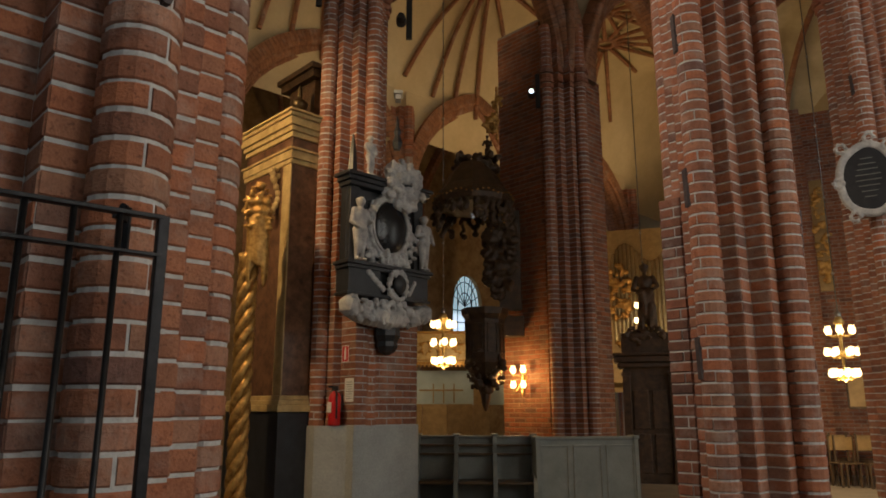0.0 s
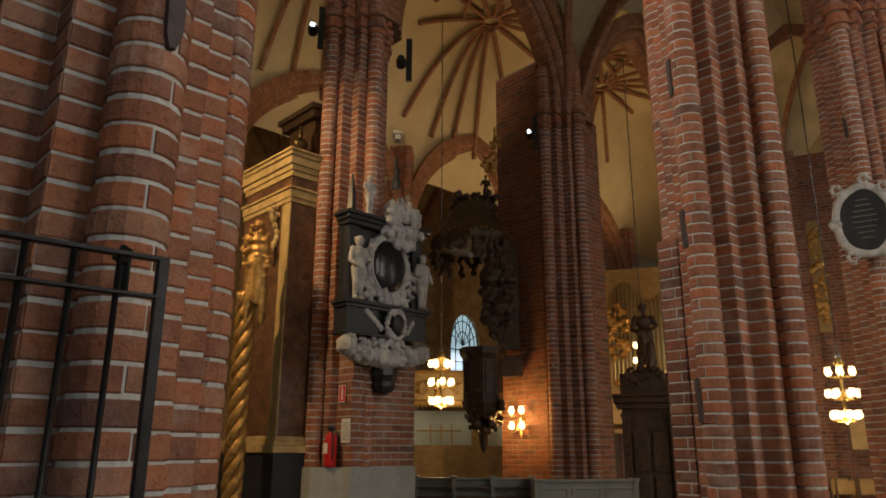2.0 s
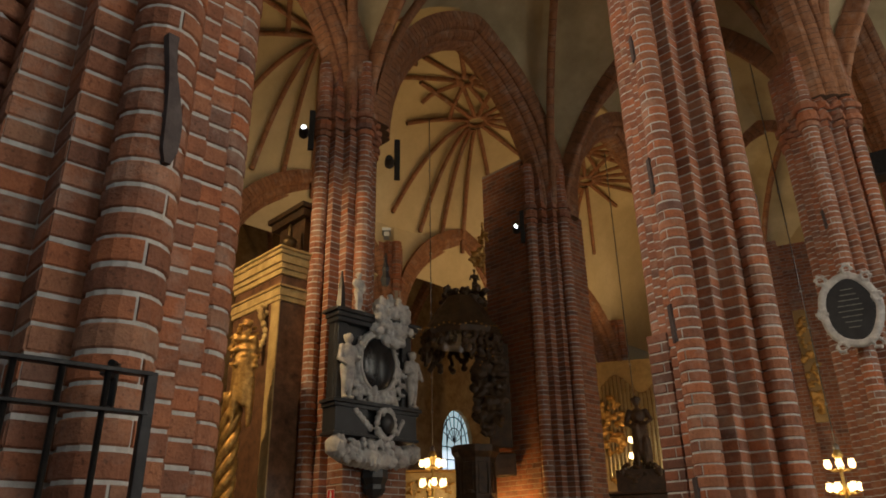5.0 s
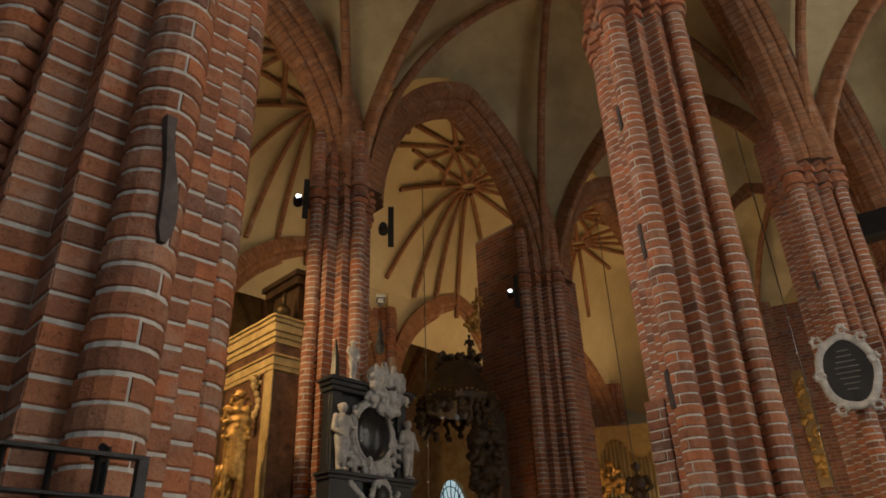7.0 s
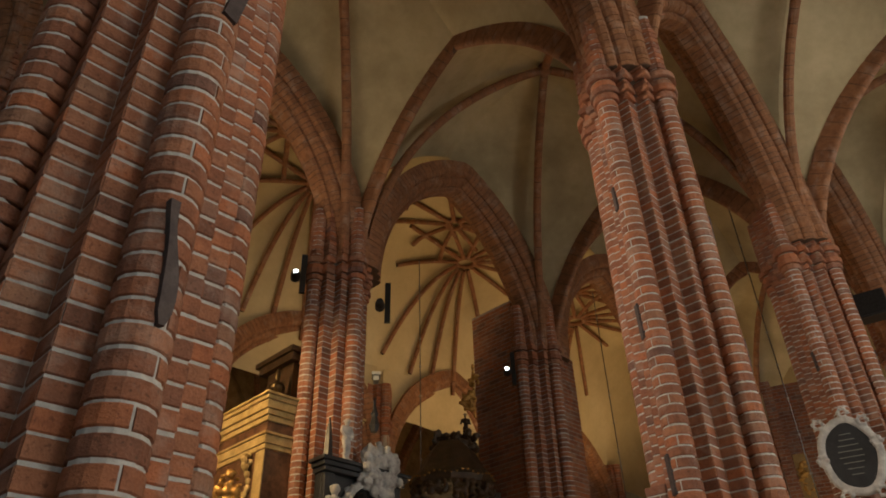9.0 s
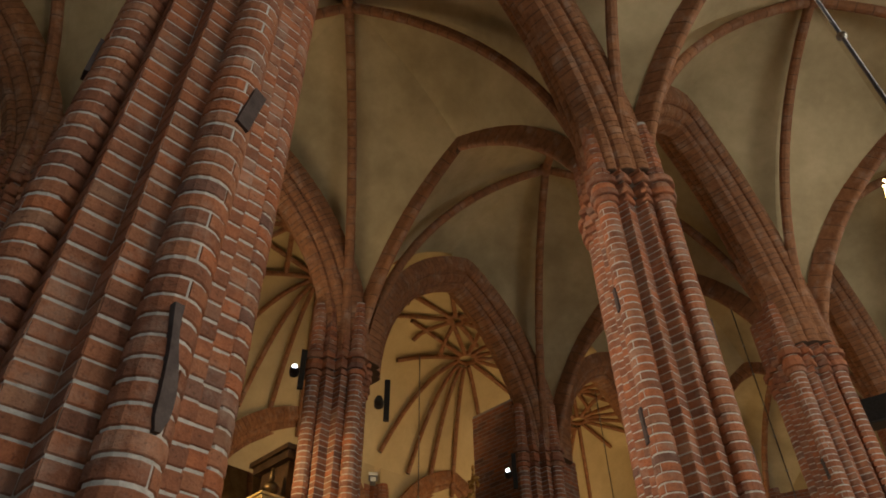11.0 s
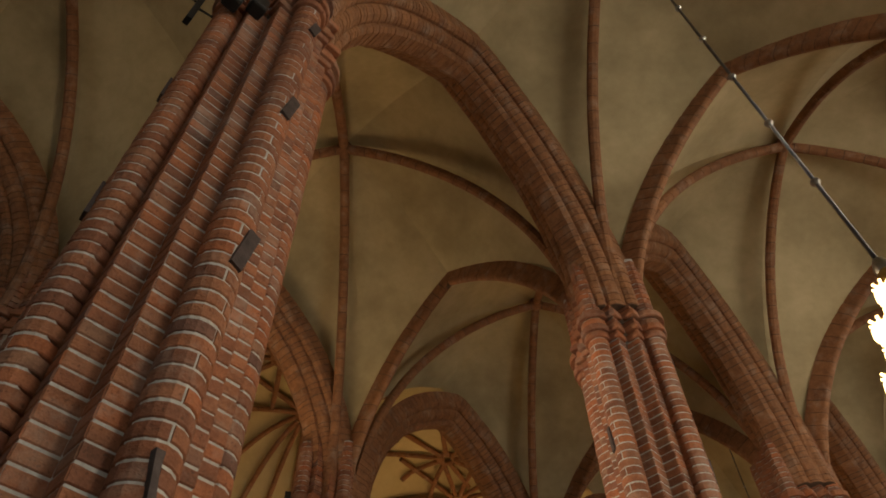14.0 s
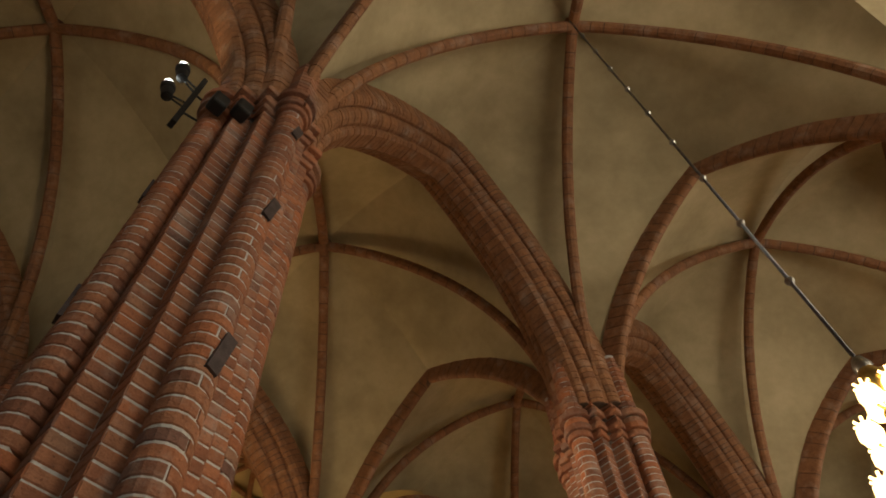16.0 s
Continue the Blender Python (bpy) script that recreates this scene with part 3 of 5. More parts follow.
def wheel_rib(u0, w0, angle, r0, r1):
    """A round rib running out from a ring boss under the outer aisle's shell."""
    path = []
    for k in range(15):
        r = r0 + (r1 - r0) * k / 14
        x, y = u0 * BU + r * math.cos(angle), w0 * BV + r * math.sin(angle)
        if not 1.02 < y / BV < 1.97:
            break
        path.append(Vector((x, y, aisle_height(y / BV) - 0.02)))
    if len(path) > 3:
        rib("tierceron_rib", path, THIN, 0.26, "round brick rib of a star vault")


def ring_boss(u0, w0, r):
    ring = tagged(new("vault_boss"), label="ring-shaped brick boss of a star vault", category="boss", kind="structure")
    ring.matrix_basis = GRID @ Matrix.Translation((u0 * BU, w0 * BV, aisle_height(w0) - 0.06))
    part("ring", tube([(r * math.cos(a), r * math.sin(a), 0) for a in [k * math.pi / 9 for k in range(18)]], 0.07, 8, True), BRICK_RIB, ring, smooth=True)


def wheel_vault(u0):
    """Ribs radiating from a large and a small ring boss."""
    ring_boss(u0, 1.63, 0.26)
    for k in range(14):
        wheel_rib(u0, 1.63, 2 * math.pi * (k + 0.25) / 14, 0.28, 2.15 + 0.25 * (k % 2))
    ring_boss(u0 - 0.31, 1.42, 0.2)
    for k in range(9):
        wheel_rib(u0 - 0.31, 1.42, 2 * math.pi * (k + 0.5) / 9, 0.22, 1.45 + 0.2 * (k % 2))


for i in range(-2, 4):
    for j in range(-1, 3):
        if i >= -1 and (i, j) != (0, -1):
            arcade_arch(i, j)
for i in range(-1, 4):
    for j in (-2, -1, 0, 2):
        transverse_rib(i, j)
for i in range(-2, 5):
    for j in range(-2, 3):
        if j != 1:
            web(i, j, PLASTER if j < 1 else PLASTER_PAINTED_DIM)
        if -2 < i < 4 and j in (-1, 0, 2):
            cross_ribs(i, j)
aisle_web()
for k in range(4):
    wheel_vault(0.3 + k)


BRONZE = rough_material("dark_patinated_bronze", (0.02, 0.014, 0.008), (0.10, 0.065, 0.025), 12.0, 60.0, 0.4, 0.7)


# ---- tools for carved things ----
def blobs(rows, sub=2):
    """A mesh of ellipsoids (x, y, z, rx, ry, rz)."""
    bm = bmesh.new()
    for x, y, z, a, b, c in rows:
        bmesh.ops.create_icosphere(bm, subdivisions=sub, radius=1.0, matrix=Matrix.Translation((x, y, z)) @ Matrix.Diagonal((a, b, c, 1)))
    return bm


def fused(ob, voxel):
    """Melts overlapping forms into one carved surface."""
    k = ob.modifiers.new("carve", "REMESH")
    k.mode, k.voxel_size, k.use_smooth_shade = "VOXEL", voxel, True
    return ob


def limb(rows, a, b, r0, r1, n=6):
    a, b = Vector(a), Vector(b)
    for k in range(n + 1):
        p = a.lerp(b, k / n)
        r = r0 + (r1 - r0) * k / n
        rows.append((p.x, p.y, p.z, r, r, r))


def figure(h, seed=0, draped=False, wings=False):
    """Forms of a carved figure of height h standing at the origin, facing -y."""
    rnd = random.Random(seed)
    rows = [(0, -0.01 * h, 0.93 * h, 0.058 * h, 0.064 * h, 0.075 * h), (0, 0, 0.86 * h, 0.03 * h, 0.03 * h, 0.05 * h)]
    rows += [(0, 0, 0.72 * h, 0.105 * h, 0.07 * h, 0.12 * h), (0.01 * h, 0, 0.58 * h, 0.09 * h, 0.065 * h, 0.1 * h), (0.01 * h, 0, 0.5 * h, 0.1 * h, 0.075 * h, 0.07 * h)]
    for s in (-1, 1):
        kx = s * 0.055 * h + rnd.uniform(-0.02, 0.02) * h
        limb(rows, (s * 0.05 * h, 0, 0.48 * h), (kx, -0.03 * h, 0.26 * h), 0.06 * h, 0.042 * h)
        limb(rows, (kx, -0.03 * h, 0.26 * h), (s * 0.05 * h, 0, 0.03 * h), 0.042 * h, 0.028 * h)
        rows.append((s * 0.055 * h, -0.04 * h, 0.02 * h, 0.03 * h, 0.06 * h, 0.025 * h))
        el = (s * 0.17 * h, -0.02 * h, (0.62 + rnd.uniform(-0.04, 0.06)) * h)
        limb(rows, (s * 0.11 * h, 0, 0.79 * h), el, 0.04 * h, 0.032 * h)
        limb(rows, el, (s * rnd.uniform(0.04, 0.17) * h, -0.1 * h, rnd.uniform(0.48, 0.66) * h), 0.032 * h, 0.024 * h)
        if wings:
            for q in range(5):
                rows.append((s * (0.12 + 0.06 * q) * h, 0.06 * h, (0.78 + 0.04 * q) * h, 0.06 * h, 0.02 * h, (0.16 - 0.012 * q) * h))
    for q in range(8):
        a = q / 8 * 2 * math.pi
        rows.append((0.05 * h * math.cos(a), 0.055 * h * math.sin(a), (0.955 + 0.015 * math.sin(3 * a)) * h, 0.026 * h, 0.026 * h, 0.03 * h))
    if draped:
        for q in range(26):
            a, r = rnd.uniform(0, 2 * math.pi), 0.1 * h * rnd.uniform(0.75, 1.25)
            z = rnd.uniform(0.12, 0.52) * h
            rows.append((r * math.cos(a) * 1.05, r * math.sin(a) * 0.8, z, 0.03 * h, 0.03 * h, rnd.uniform(0.09, 0.2) * h))
        for q in range(7):
            rows.append(((q - 3) * 0.025 * h, -0.07 * h, (0.5 + 0.02 * abs(q - 3)) * h, 0.03 * h, 0.03 * h, 0.09 * h))
    return rows


def moved(rows, dx, dy, dz, k=1.0):
    return [(x * k + dx, y * k + dy, z * k + dz, a * k, b * k, c * k) for x, y, z, a, b, c in rows]


def foliage(n, sx, sy, sz, r, seed):
    """Forms of carved leafwork filling an upright ellipse."""
    rnd, rows = random.Random(seed), []
    for _ in range(n):
        a, q = rnd.uniform(0, 2 * math.pi), math.sqrt(rnd.random())
        rr = r * rnd.uniform(0.5, 1.2)
        rows.append((sx * q * math.cos(a), rnd.uniform(-sy, 0), sz * q * math.sin(a), rr * rnd.uniform(0.6, 1.6), rr * 0.8, rr * rnd.uniform(0.6, 1.6)))
    return rows


def local(i, j, dx, dy, z=0.0, turn=0.0):
    """A pose at a pier: dx along the arcade, dy across it."""
    return Matrix.Translation(spot(i, j)) @ Matrix.Rotation(radians(TURN), 4, "Z") @ Matrix.Translation((dx, dy, z)) @ Matrix.Rotation(radians(turn), 4, "Z")


def facing(x, y, z=0.0):
    """A pose at a world place whose -y side looks towards the standpoint."""
    return Matrix.Translation((x, y, z)) @ Matrix.Rotation(-math.atan2(x, y), 4, "Z")


# ---- casing and plinth of the monument pier ----
rnd = random.Random(5)
CASE = [(-0.27, -0.56), (0.80, -0.56), (0.80, 0.25), (-0.27, 0.25)]
case = thing("pier_casing", local(1, 1, 0, 0), "square red brick casing under the marble monument", "brickwork", kind="structure")
part("brickwork", brick_block(CASE, 1.30, 4.47, rnd), BRICK, case, "red brick with pale joints", kind="stuff")
part("mortar_core", prism([(-0.262, -0.552), (0.792, -0.552), (0.792, 0.242), (-0.262, 0.242)], 1.30, 4.46), MORTAR, case)
base = thing("pier_plinth", local(1, 1, 0, 0), "grey painted plinth of the monument pier", "plinth", kind="structure")
part("plinth_block", joined(prism([(-0.285, -0.575), (0.815, -0.575), (0.815, 0.3), (-0.285, 0.3)], 0, 1.30), prism([(-0.6, -0.16), (-0.2, -0.5), (0.3, -0.5), (0.5, 0.5), (-0.3, 0.6), (-0.6, 0.2)], 0, 1.295)), PLINTH, base)

# ---- marble wall monument ----
mon = thing("wall_monument", local(1, 1, 0.07, -0.56, -0.04), "baroque black and white marble wall monument with figures", "monument")


def slab_part(name, rows, mat, parent, label="", bevel=0.008):
    return part(name, boxes(*rows, bevel=bevel), mat, parent, label)


slab_part("upper_cornice", [(0, -0.14, 4.60, 1.50, 0.34, 0.05), (0, -0.13, 4.545, 1.42, 0.29, 0.06), (0, -0.12, 4.48, 1.36, 0.26, 0.06)], BLACK_MARBLE, mon, "black moulded cornice")
slab_part("back_panel", [(0, -0.07, 3.95, 1.30, 0.14, 1.02), (-0.56, -0.10, 3.95, 0.16, 0.2, 1.0), (0.56, -0.10, 3.95, 0.16, 0.2, 1.0)], BLACK_MARBLE, mon, "black marble back panel with side pilasters")
slab_part("ledge", [(0, -0.15, 3.40, 1.48, 0.34, 0.05), (0, -0.14, 3.35, 1.42, 0.30, 0.05)], BLACK_MARBLE, mon, "black marble ledge")
slab_part("base_block", [(-0.42, -0.13, 3.16, 0.52, 0.28, 0.34), (0.45, -0.13, 3.16, 0.46, 0.28, 0.34), (0, -0.08, 3.16, 0.5, 0.18, 0.34), (0, -0.14, 2.995, 1.42, 0.3, 0.04)], BLACK_MARBLE, mon, "black marble base with panels")
oval = [(0.285 * math.cos(a), 0.37 * math.sin(a)) for a in [k * math.pi / 20 for k in range(40)]]
ring = part("wreath", blobs(sum([[(0.02 + 0.325 * math.cos(a) + random.Random(k).uniform(-0.02, 0.02), -0.2, 3.97 + 0.41 * math.sin(a), 0.055, 0.06, 0.055) for k, a in enumerate([q * math.pi / 26 for q in range(52)])], moved([r for r in foliage(420, 0.56, 0.06, 0.54, 0.045, 3) if (r[0] / 0.3) ** 2 + (r[2] / 0.38) ** 2 > 1.0 and (r[2] < 0.05 or (r[0] / 0.42) ** 2 + (r[2] / 0.5) ** 2 < 1.0)], 0.04, -0.15, 3.93), moved(foliage(40, 0.25, 0.06, 0.12, 0.05, 6), 0.1, -0.22, 3.5)], []), 1), MARBLE, mon, "white marble leaf wreath round the oval")
fused(ring, 0.012)
v, f = lathe([(1.0, -0.03), (1.0, 0.0), (0.9, 0.022), (0.7, 0.045), (0.4, 0.064), (0.15, 0.07), (0.01, 0.071)], 40)
tablet = part("oval_tablet", ([(0.285 * x + 0.02, -0.235 - z, 0.37 * y + 3.97) for x, y, z in v], f), POLISHED, mon, "polished black oval inscription tablet", smooth=True)
part("tablet_rim", tube([(0.02 + 0.3 * math.cos(a), -0.245, 3.97 + 0.385 * math.sin(a)) for a in [k * math.pi / 20 for k in range(40)]], 0.022, 8, True), MARBLE, tablet, "white marble rim", smooth=True)
for nm, dx, dz, hh, sd, wg in (("standing_figure", -0.50, 3.43, 0.86, 4, False), ("standing_figure", 0.62, 3.43, 0.80, 9, False), ("seated_cherub", -0.36, 4.63, 0.56, 2, False), ("cherub_bust", 0.2, 4.42, 0.58, 7, False)):
    fused(part(nm, blobs(moved([(x, y, z, a * 1.3, b * 1.3, c * 1.12) for x, y, z, a, b, c in figure(hh, sd, wings=wg)], dx, -0.24, dz)), MARBLE, mon, "white marble carved figure"), 0.014)
fused(part("drapery_carving", blobs(moved(foliage(170, 0.34, 0.14, 0.36, 0.062, 21), 0.2, -0.2, 4.60), 1), MARBLE, mon, "white marble drapery and clouds"), 0.014)
arms = fused(part("heraldic_shield", blobs(moved(foliage(26, 0.16, 0.05, 0.2, 0.05, 31), 0.12, -0.27, 3.2) + [(0.12 + 0.16 * math.cos(a), -0.29, 3.17 + 0.2 * math.sin(a), 0.04, 0.04, 0.04) for a in [k * math.pi / 9 for k in range(18)]] + [(-0.12 - 0.06 * k, -0.27, 3.1 + 0.05 * k, 0.05, 0.03, 0.06) for k in range(5)] + [(0.34 + 0.03 * k, -0.27, 3.08 + 0.05 * k, 0.04, 0.03, 0.05) for k in range(4)], 1), MARBLE, mon, "white marble shield with scrolls and leaves"), 0.012)
v, f = lathe([(0.01, 0.06), (0.09, 0.04), (0.115, 0.0)], 18, Matrix.Translation((0.13, -0.31, 3.18)) @ Matrix.Rotation(math.pi / 2, 4, "X") @ Matrix.Diagonal((1, 1.25, 1, 1)))
part("shield_boss", (v, f), BLACK_MARBLE, arms, "black oval shield", smooth=True)
fused(part("console_carving", blobs([(x * 0.06, -0.17 - 0.07 * math.cos(x * 0.5), 2.82 - 0.012 * (10 - abs(x)), 0.10, 0.15, 0.15) for x in range(-11, 12)] + moved(foliage(110, 0.66, 0.1, 0.17, 0.055, 17), 0.0, -0.2, 2.8) + [(-0.6 + 0.07 * math.cos(q), -0.25, 2.9 + 0.07 * math.sin(q), 0.05, 0.06, 0.05) for q in range(6)], 1), MARBLE, mon, "white marble console of drapery and scrolls"), 0.013)
part("bracket", joined(lathe([(0.17, 2.6), (0.18, 2.5), (0.14, 2.42), (0.15, 2.36), (0.11, 2.29), (0.03, 2.25)][::-1], 8, Matrix.Translation((0.08, -0.12, 0)))), BLACK_MARBLE, mon, "black carved bracket below")
part("obelisk", lathe([(0.075, 4.62), (0.05, 4.95), (0.012, 5.2)], 6, Matrix.Translation((-0.56, -0.12, 0))), BLACK_MARBLE, mon, "slim black obelisk")
part("finial", joined(lathe([(0.05, 5.2), (0.08, 5.3), (0.045, 5.42), (0.06, 5.47), (0.03, 5.55), (0.01, 5.72)], 6, Matrix.Translation((0.26, -0.06, 0)))), BLACK_MARBLE, mon, "dark turned finial")

# ---- marble altar structure beside the pier ----
altar = thing("side_altar", Matrix.Translation((-2.11, 9.42, 0)) @ Matrix.Rotation(radians(TURN), 4, "Z"), "tall marbled altar structure with ochre cornices", "altar")
AW, AD = 1.5, 1.3


def stack(name, rows, mat, label):
    bm = bmesh.new()
    for z0, z1, o in rows:
        box(bm, AW / 2, AD / 2, (z0 + z1) / 2, AW + 2 * o, AD + 2 * o, z1 - z0, 0.012)
    return part(name, bm, mat, altar, label)


stack("plinth", [(0.0, 1.47, 0.06)], BLACK_MARBLE, "dark marbled plinth")
stack("base_moulding", [(1.47, 1.56, 0.09), (1.56, 1.62, 0.06), (1.62, 1.68, 0.03)], OCHRE_MARBLE, "ochre base moulding")
stack("pilaster", [(1.68, 4.83, 0.0)], BROWN_MARBLE, "brown veined marble pilaster")
stack("capital_band", [(4.83, 4.9, 0.02), (4.9, 5.02, 0.035), (5.02, 5.06, 0.06)], OCHRE_MARBLE, "pale ochre capital")
stack("frieze", [(5.06, 5.22, 0.0)], BROWN_MARBLE, "dark frieze")
stack("cornice", [(5.22, 5.3, 0.02), (5.3, 5.38, 0.045), (5.38, 5.5, 0.075), (5.5, 5.56, 0.1), (5.56, 5.6, 0.13)], OCHRE_MARBLE, "ochre moulded cornice")
# marbled strip whose bright ochre also stands for lamplight on the left face
part("edge_strip", boxes((-0.004, 0.09, 3.25, 0.02, 0.2, 3.14)), OCHRE_MARBLE, altar, "brown and ochre marbled edge, bright as if lamplit")
fused(part("scroll", blobs([(-0.06 - 0.05 * math.cos(a * 0.9), 0.3, 4.72 - 0.09 * a, 0.05, 0.05, 0.06) for a in range(8)] + [(-0.08 + 0.06 * math.cos(a), 0.3, 4.72 + 0.09 * math.sin(a), 0.035, 0.05, 0.035) for a in range(7)], 1), OCHRE_MARBLE, altar, "carved volute"), 0.012)
part("broken_pediment", joined(prism([(0.45, 0.2), (1.5, 0.2), (1.5, 0.9), (0.45, 0.9)], 5.6, 6.3), prism([(0.35, 0.1), (1.6, 0.1), (1.6, 1.0), (0.35, 1.0)], 6.3, 6.42), prism([(0.3, 0.05), (1.6, 0.05), (1.6, 1.05), (0.3, 1.05)], 6.42, 6.5)), OAK_DARK, altar, "dark attic block over the cornice")
part("urn", lathe([(0.13, 5.6), (0.13, 5.65), (0.05, 5.7), (0.06, 5.74), (0.17, 5.84), (0.2, 5.94), (0.15, 6.02), (0.06, 6.06), (0.05, 6.12), (0.07, 6.16), (0.05, 6.24), (0.06, 6.3), (0.02, 6.4)], 16, Matrix.Translation((0.2, 0.2, 2.02)) @ Matrix.Scale(0.64, 4)), BRONZE, altar, "dark gilded urn", smooth=True)
fused(part("crest_carving", blobs(moved(foliage(30, 0.3, 0.15, 0.15, 0.06, 77), 1.1, 0.5, 6.62) + [(0.8, 0.3, 6.5 + 0.07 * k, 0.02, 0.02, 0.06) for k in range(8)], 1), OAK_DARK, altar, "dark carving on top"), 0.016)

gild = thing("gilded_column", facing(-2.50, 8.98, 0.0), "gilded twisted column with carved drapery at its head", "column")
strands = []
for q in range(4):
    path = [(0.075 * math.cos(0.55 * k + q * math.pi / 2), 0.075 * math.sin(0.55 * k + q * math.pi / 2), 0.45 + 0.075 * k) for k in range(41)]
    strands.append(tube(path, 0.058, 8))
part("shaft", joined(*strands), GOLD, gild, "twisted gilded shaft", smooth=True)
part("pedestal", lathe([(0.2, 0.0), (0.2, 0.1), (0.16, 0.14), (0.16, 0.36), (0.19, 0.4), (0.19, 0.46)], 16), GOLD, gild, "gilded round pedestal")
folds = [(0.1 + 0.12 * math.cos(1.1 * k), -0.06 + 0.09 * math.sin(1.1 * k), 3.78 + 0.012 * (k % 5) - 0.2 * (k % 3), 0.035, 0.04, 0.30 + 0.05 * (k % 3)) for k in range(34)]
fused(part("drapery", blobs(folds + moved(foliage(120, 0.17, 0.14, 0.42, 0.04, 14), 0.09, -0.04, 3.95)), GOLD, gild, "gilded hanging drapery"), 0.018)

# ---- fire extinguisher and signs ----
ext = thing("fire_extinguisher", local(1, 1, -0.285, -0.30, 1.29, -90), "red fire extinguisher hung on the pier casing", "fire extinguisher")
part("cylinder", lathe([(0.02, 0.0), (0.075, 0.01), (0.08, 0.04), (0.08, 0.36), (0.06, 0.41), (0.03, 0.43), (0.025, 0.46)], 18, Matrix.Translation((0, -0.11, 0))), RED, ext, smooth=True)
part("valve", boxes((0, -0.11, 0.475, 0.05, 0.07, 0.05), (0.0, -0.14, 0.5, 0.025, 0.14, 0.018)), BLACK, ext, "black valve and lever")
part("hose", tube([(0.03, -0.13, 0.47), (0.1, -0.15, 0.4), (0.105, -0.15, 0.2), (0.09, -0.14, 0.1)], 0.012), BLACK, ext, "black hose")
part("label_plate", boxes((0, -0.192, 0.24, 0.09, 0.006, 0.13)), WHITE, ext, "pale printed label")
part("wall_bracket", boxes((0, -0.015, 0.3, 0.06, 0.03, 0.2)), STEEL, ext)
sg = thing("fire_sign", local(1, 1, -0.275, -0.36, 2.12, -90), "red fire equipment sign with a white pictogram", "sign")
part("sign_plate", boxes((0, -0.012, 0.1, 0.15, 0.008, 0.22)), RED, sg)
part("pictogram", boxes((0, -0.018, 0.09, 0.035, 0.004, 0.13), (0.0, -0.018, 0.17, 0.02, 0.004, 0.03)), WHITE, sg, "white pictogram")
part("sign_border", boxes((0, -0.016, 0.205, 0.15, 0.003, 0.01), (0, -0.016, -0.005, 0.15, 0.003, 0.01), (-0.072, -0.016, 0.1, 0.008, 0.003, 0.21), (0.072, -0.016, 0.1, 0.008, 0.003, 0.21)), WHITE, sg, "white border")
nt = thing("notice_sheet", local(1, 1, -0.275, -0.46, 1.58, -90), "white notice sheet with unreadable lines", "notice")
part("paper", boxes((0, -0.01, 0.17, 0.19, 0.004, 0.3)), WHITE, nt)
part("text_lines", boxes(*[(0, -0.0135, 0.06 + 0.03 * k, 0.13, 0.002, 0.006) for k in range(8)]), BLACK, nt, "grey text bars")

# ---- iron gate at the near pier ----
GA, GB = Vector((-0.73, 1.80, 0)), Vector((-1.30, 1.33, 0))
gd = GB - GA
gate = thing("iron_gate", Matrix.Translation(GA) @ Matrix.Rotation(math.atan2(gd.y, gd.x), 4, "Z"), "black wrought iron gate leaf ajar beside the pier", "gate")
gl = gd.length
part("frame_post", boxes((0, 0, 0.995, 0.028, 0.028, 1.99), bevel=0.003), IRON, gate)
part("frame_post", boxes((gl, 0, 0.995, 0.028, 0.028, 1.99), bevel=0.003), IRON, gate)
for z in (1.985, 1.885, 0.12):
    part("rail", boxes((gl / 2, 0, z, gl, 0.03, 0.012 if z > 1.9 else 0.01), bevel=0.002), IRON, gate)
for k in range(1, 7):
    part("bar", tube([(gl * k / 7, 0, 0.12), (gl * k / 7, 0, 1.98)], 0.008, 8), IRON, gate, smooth=True)
latch = thing("gate_hinge", Matrix.Translation((-0.86, 1.87, -0.03)), "dark iron hinge bracket bolted to the pier", "hinge")
part("plate", boxes((0, 0, 2.0, 0.03, 0.012, 0.13), (0.0, -0.03, 2.03, 0.02, 0.06, 0.02), bevel=0.003), IRON, latch)
for z in (1.94, 2.06):
    part("bolt", tube([(0, -0.004, z), (0, -0.022, z)], 0.011, 8), IRON, latch)


# ---- iron anchor straps on the piers ----
def strap(i, j, shaft, z0, z1, lean=0.0, width=0.045, angle=0.0):
    """A flat iron on a pier's shaft: shaft 0 to 3 turn from +u; angle: how far round the shaft it lies."""
    m = local(i, j, 0, 0) @ Matrix.Rotation(math.pi / 2 * shaft, 4, "Z") @ Matrix.Translation((S, 0, 0)) @ Matrix.Rotation(radians(angle), 4, "Z") @ Matrix.Translation((RR + 0.004, 0, z0)) @ Matrix.Rotation(radians(lean), 4, "X")
    ob = thing("iron_strap", m, "flat dark iron tie strap let into the brick shaft", "strap", "iron straps")
    h = z1 - z0
    n, v, f = 10, [], []
    for k in range(n + 1):
        z = h * k / n
        w = width * (1.0 if h < 0.4 else 0.75 + 0.25 * math.sin(6 * k / n))
        if k == 0 and h > 0.4:
            w *= 0.5
        y = 0.012 * math.sin(k / n * 5) if h > 0.4 else 0.0
        for x in (-0.02, 0.012):
            v += [(x, y - w / 2, z), (x, y + w / 2, z)]
    for k in range(n):
        a = 4 * k
        f += [(a, a + 4, a + 5, a + 1), (a + 2, a + 3, a + 7, a + 6), (a, a + 2, a + 6, a + 4), (a + 1, a + 5, a + 7, a + 3)]
    f += [(0, 1, 3, 2), (4 * n, 4 * n + 2, 4 * n + 3, 4 * n + 1)]
    part("iron_bar", (v, f), IRON_WORN, ob)
    return ob


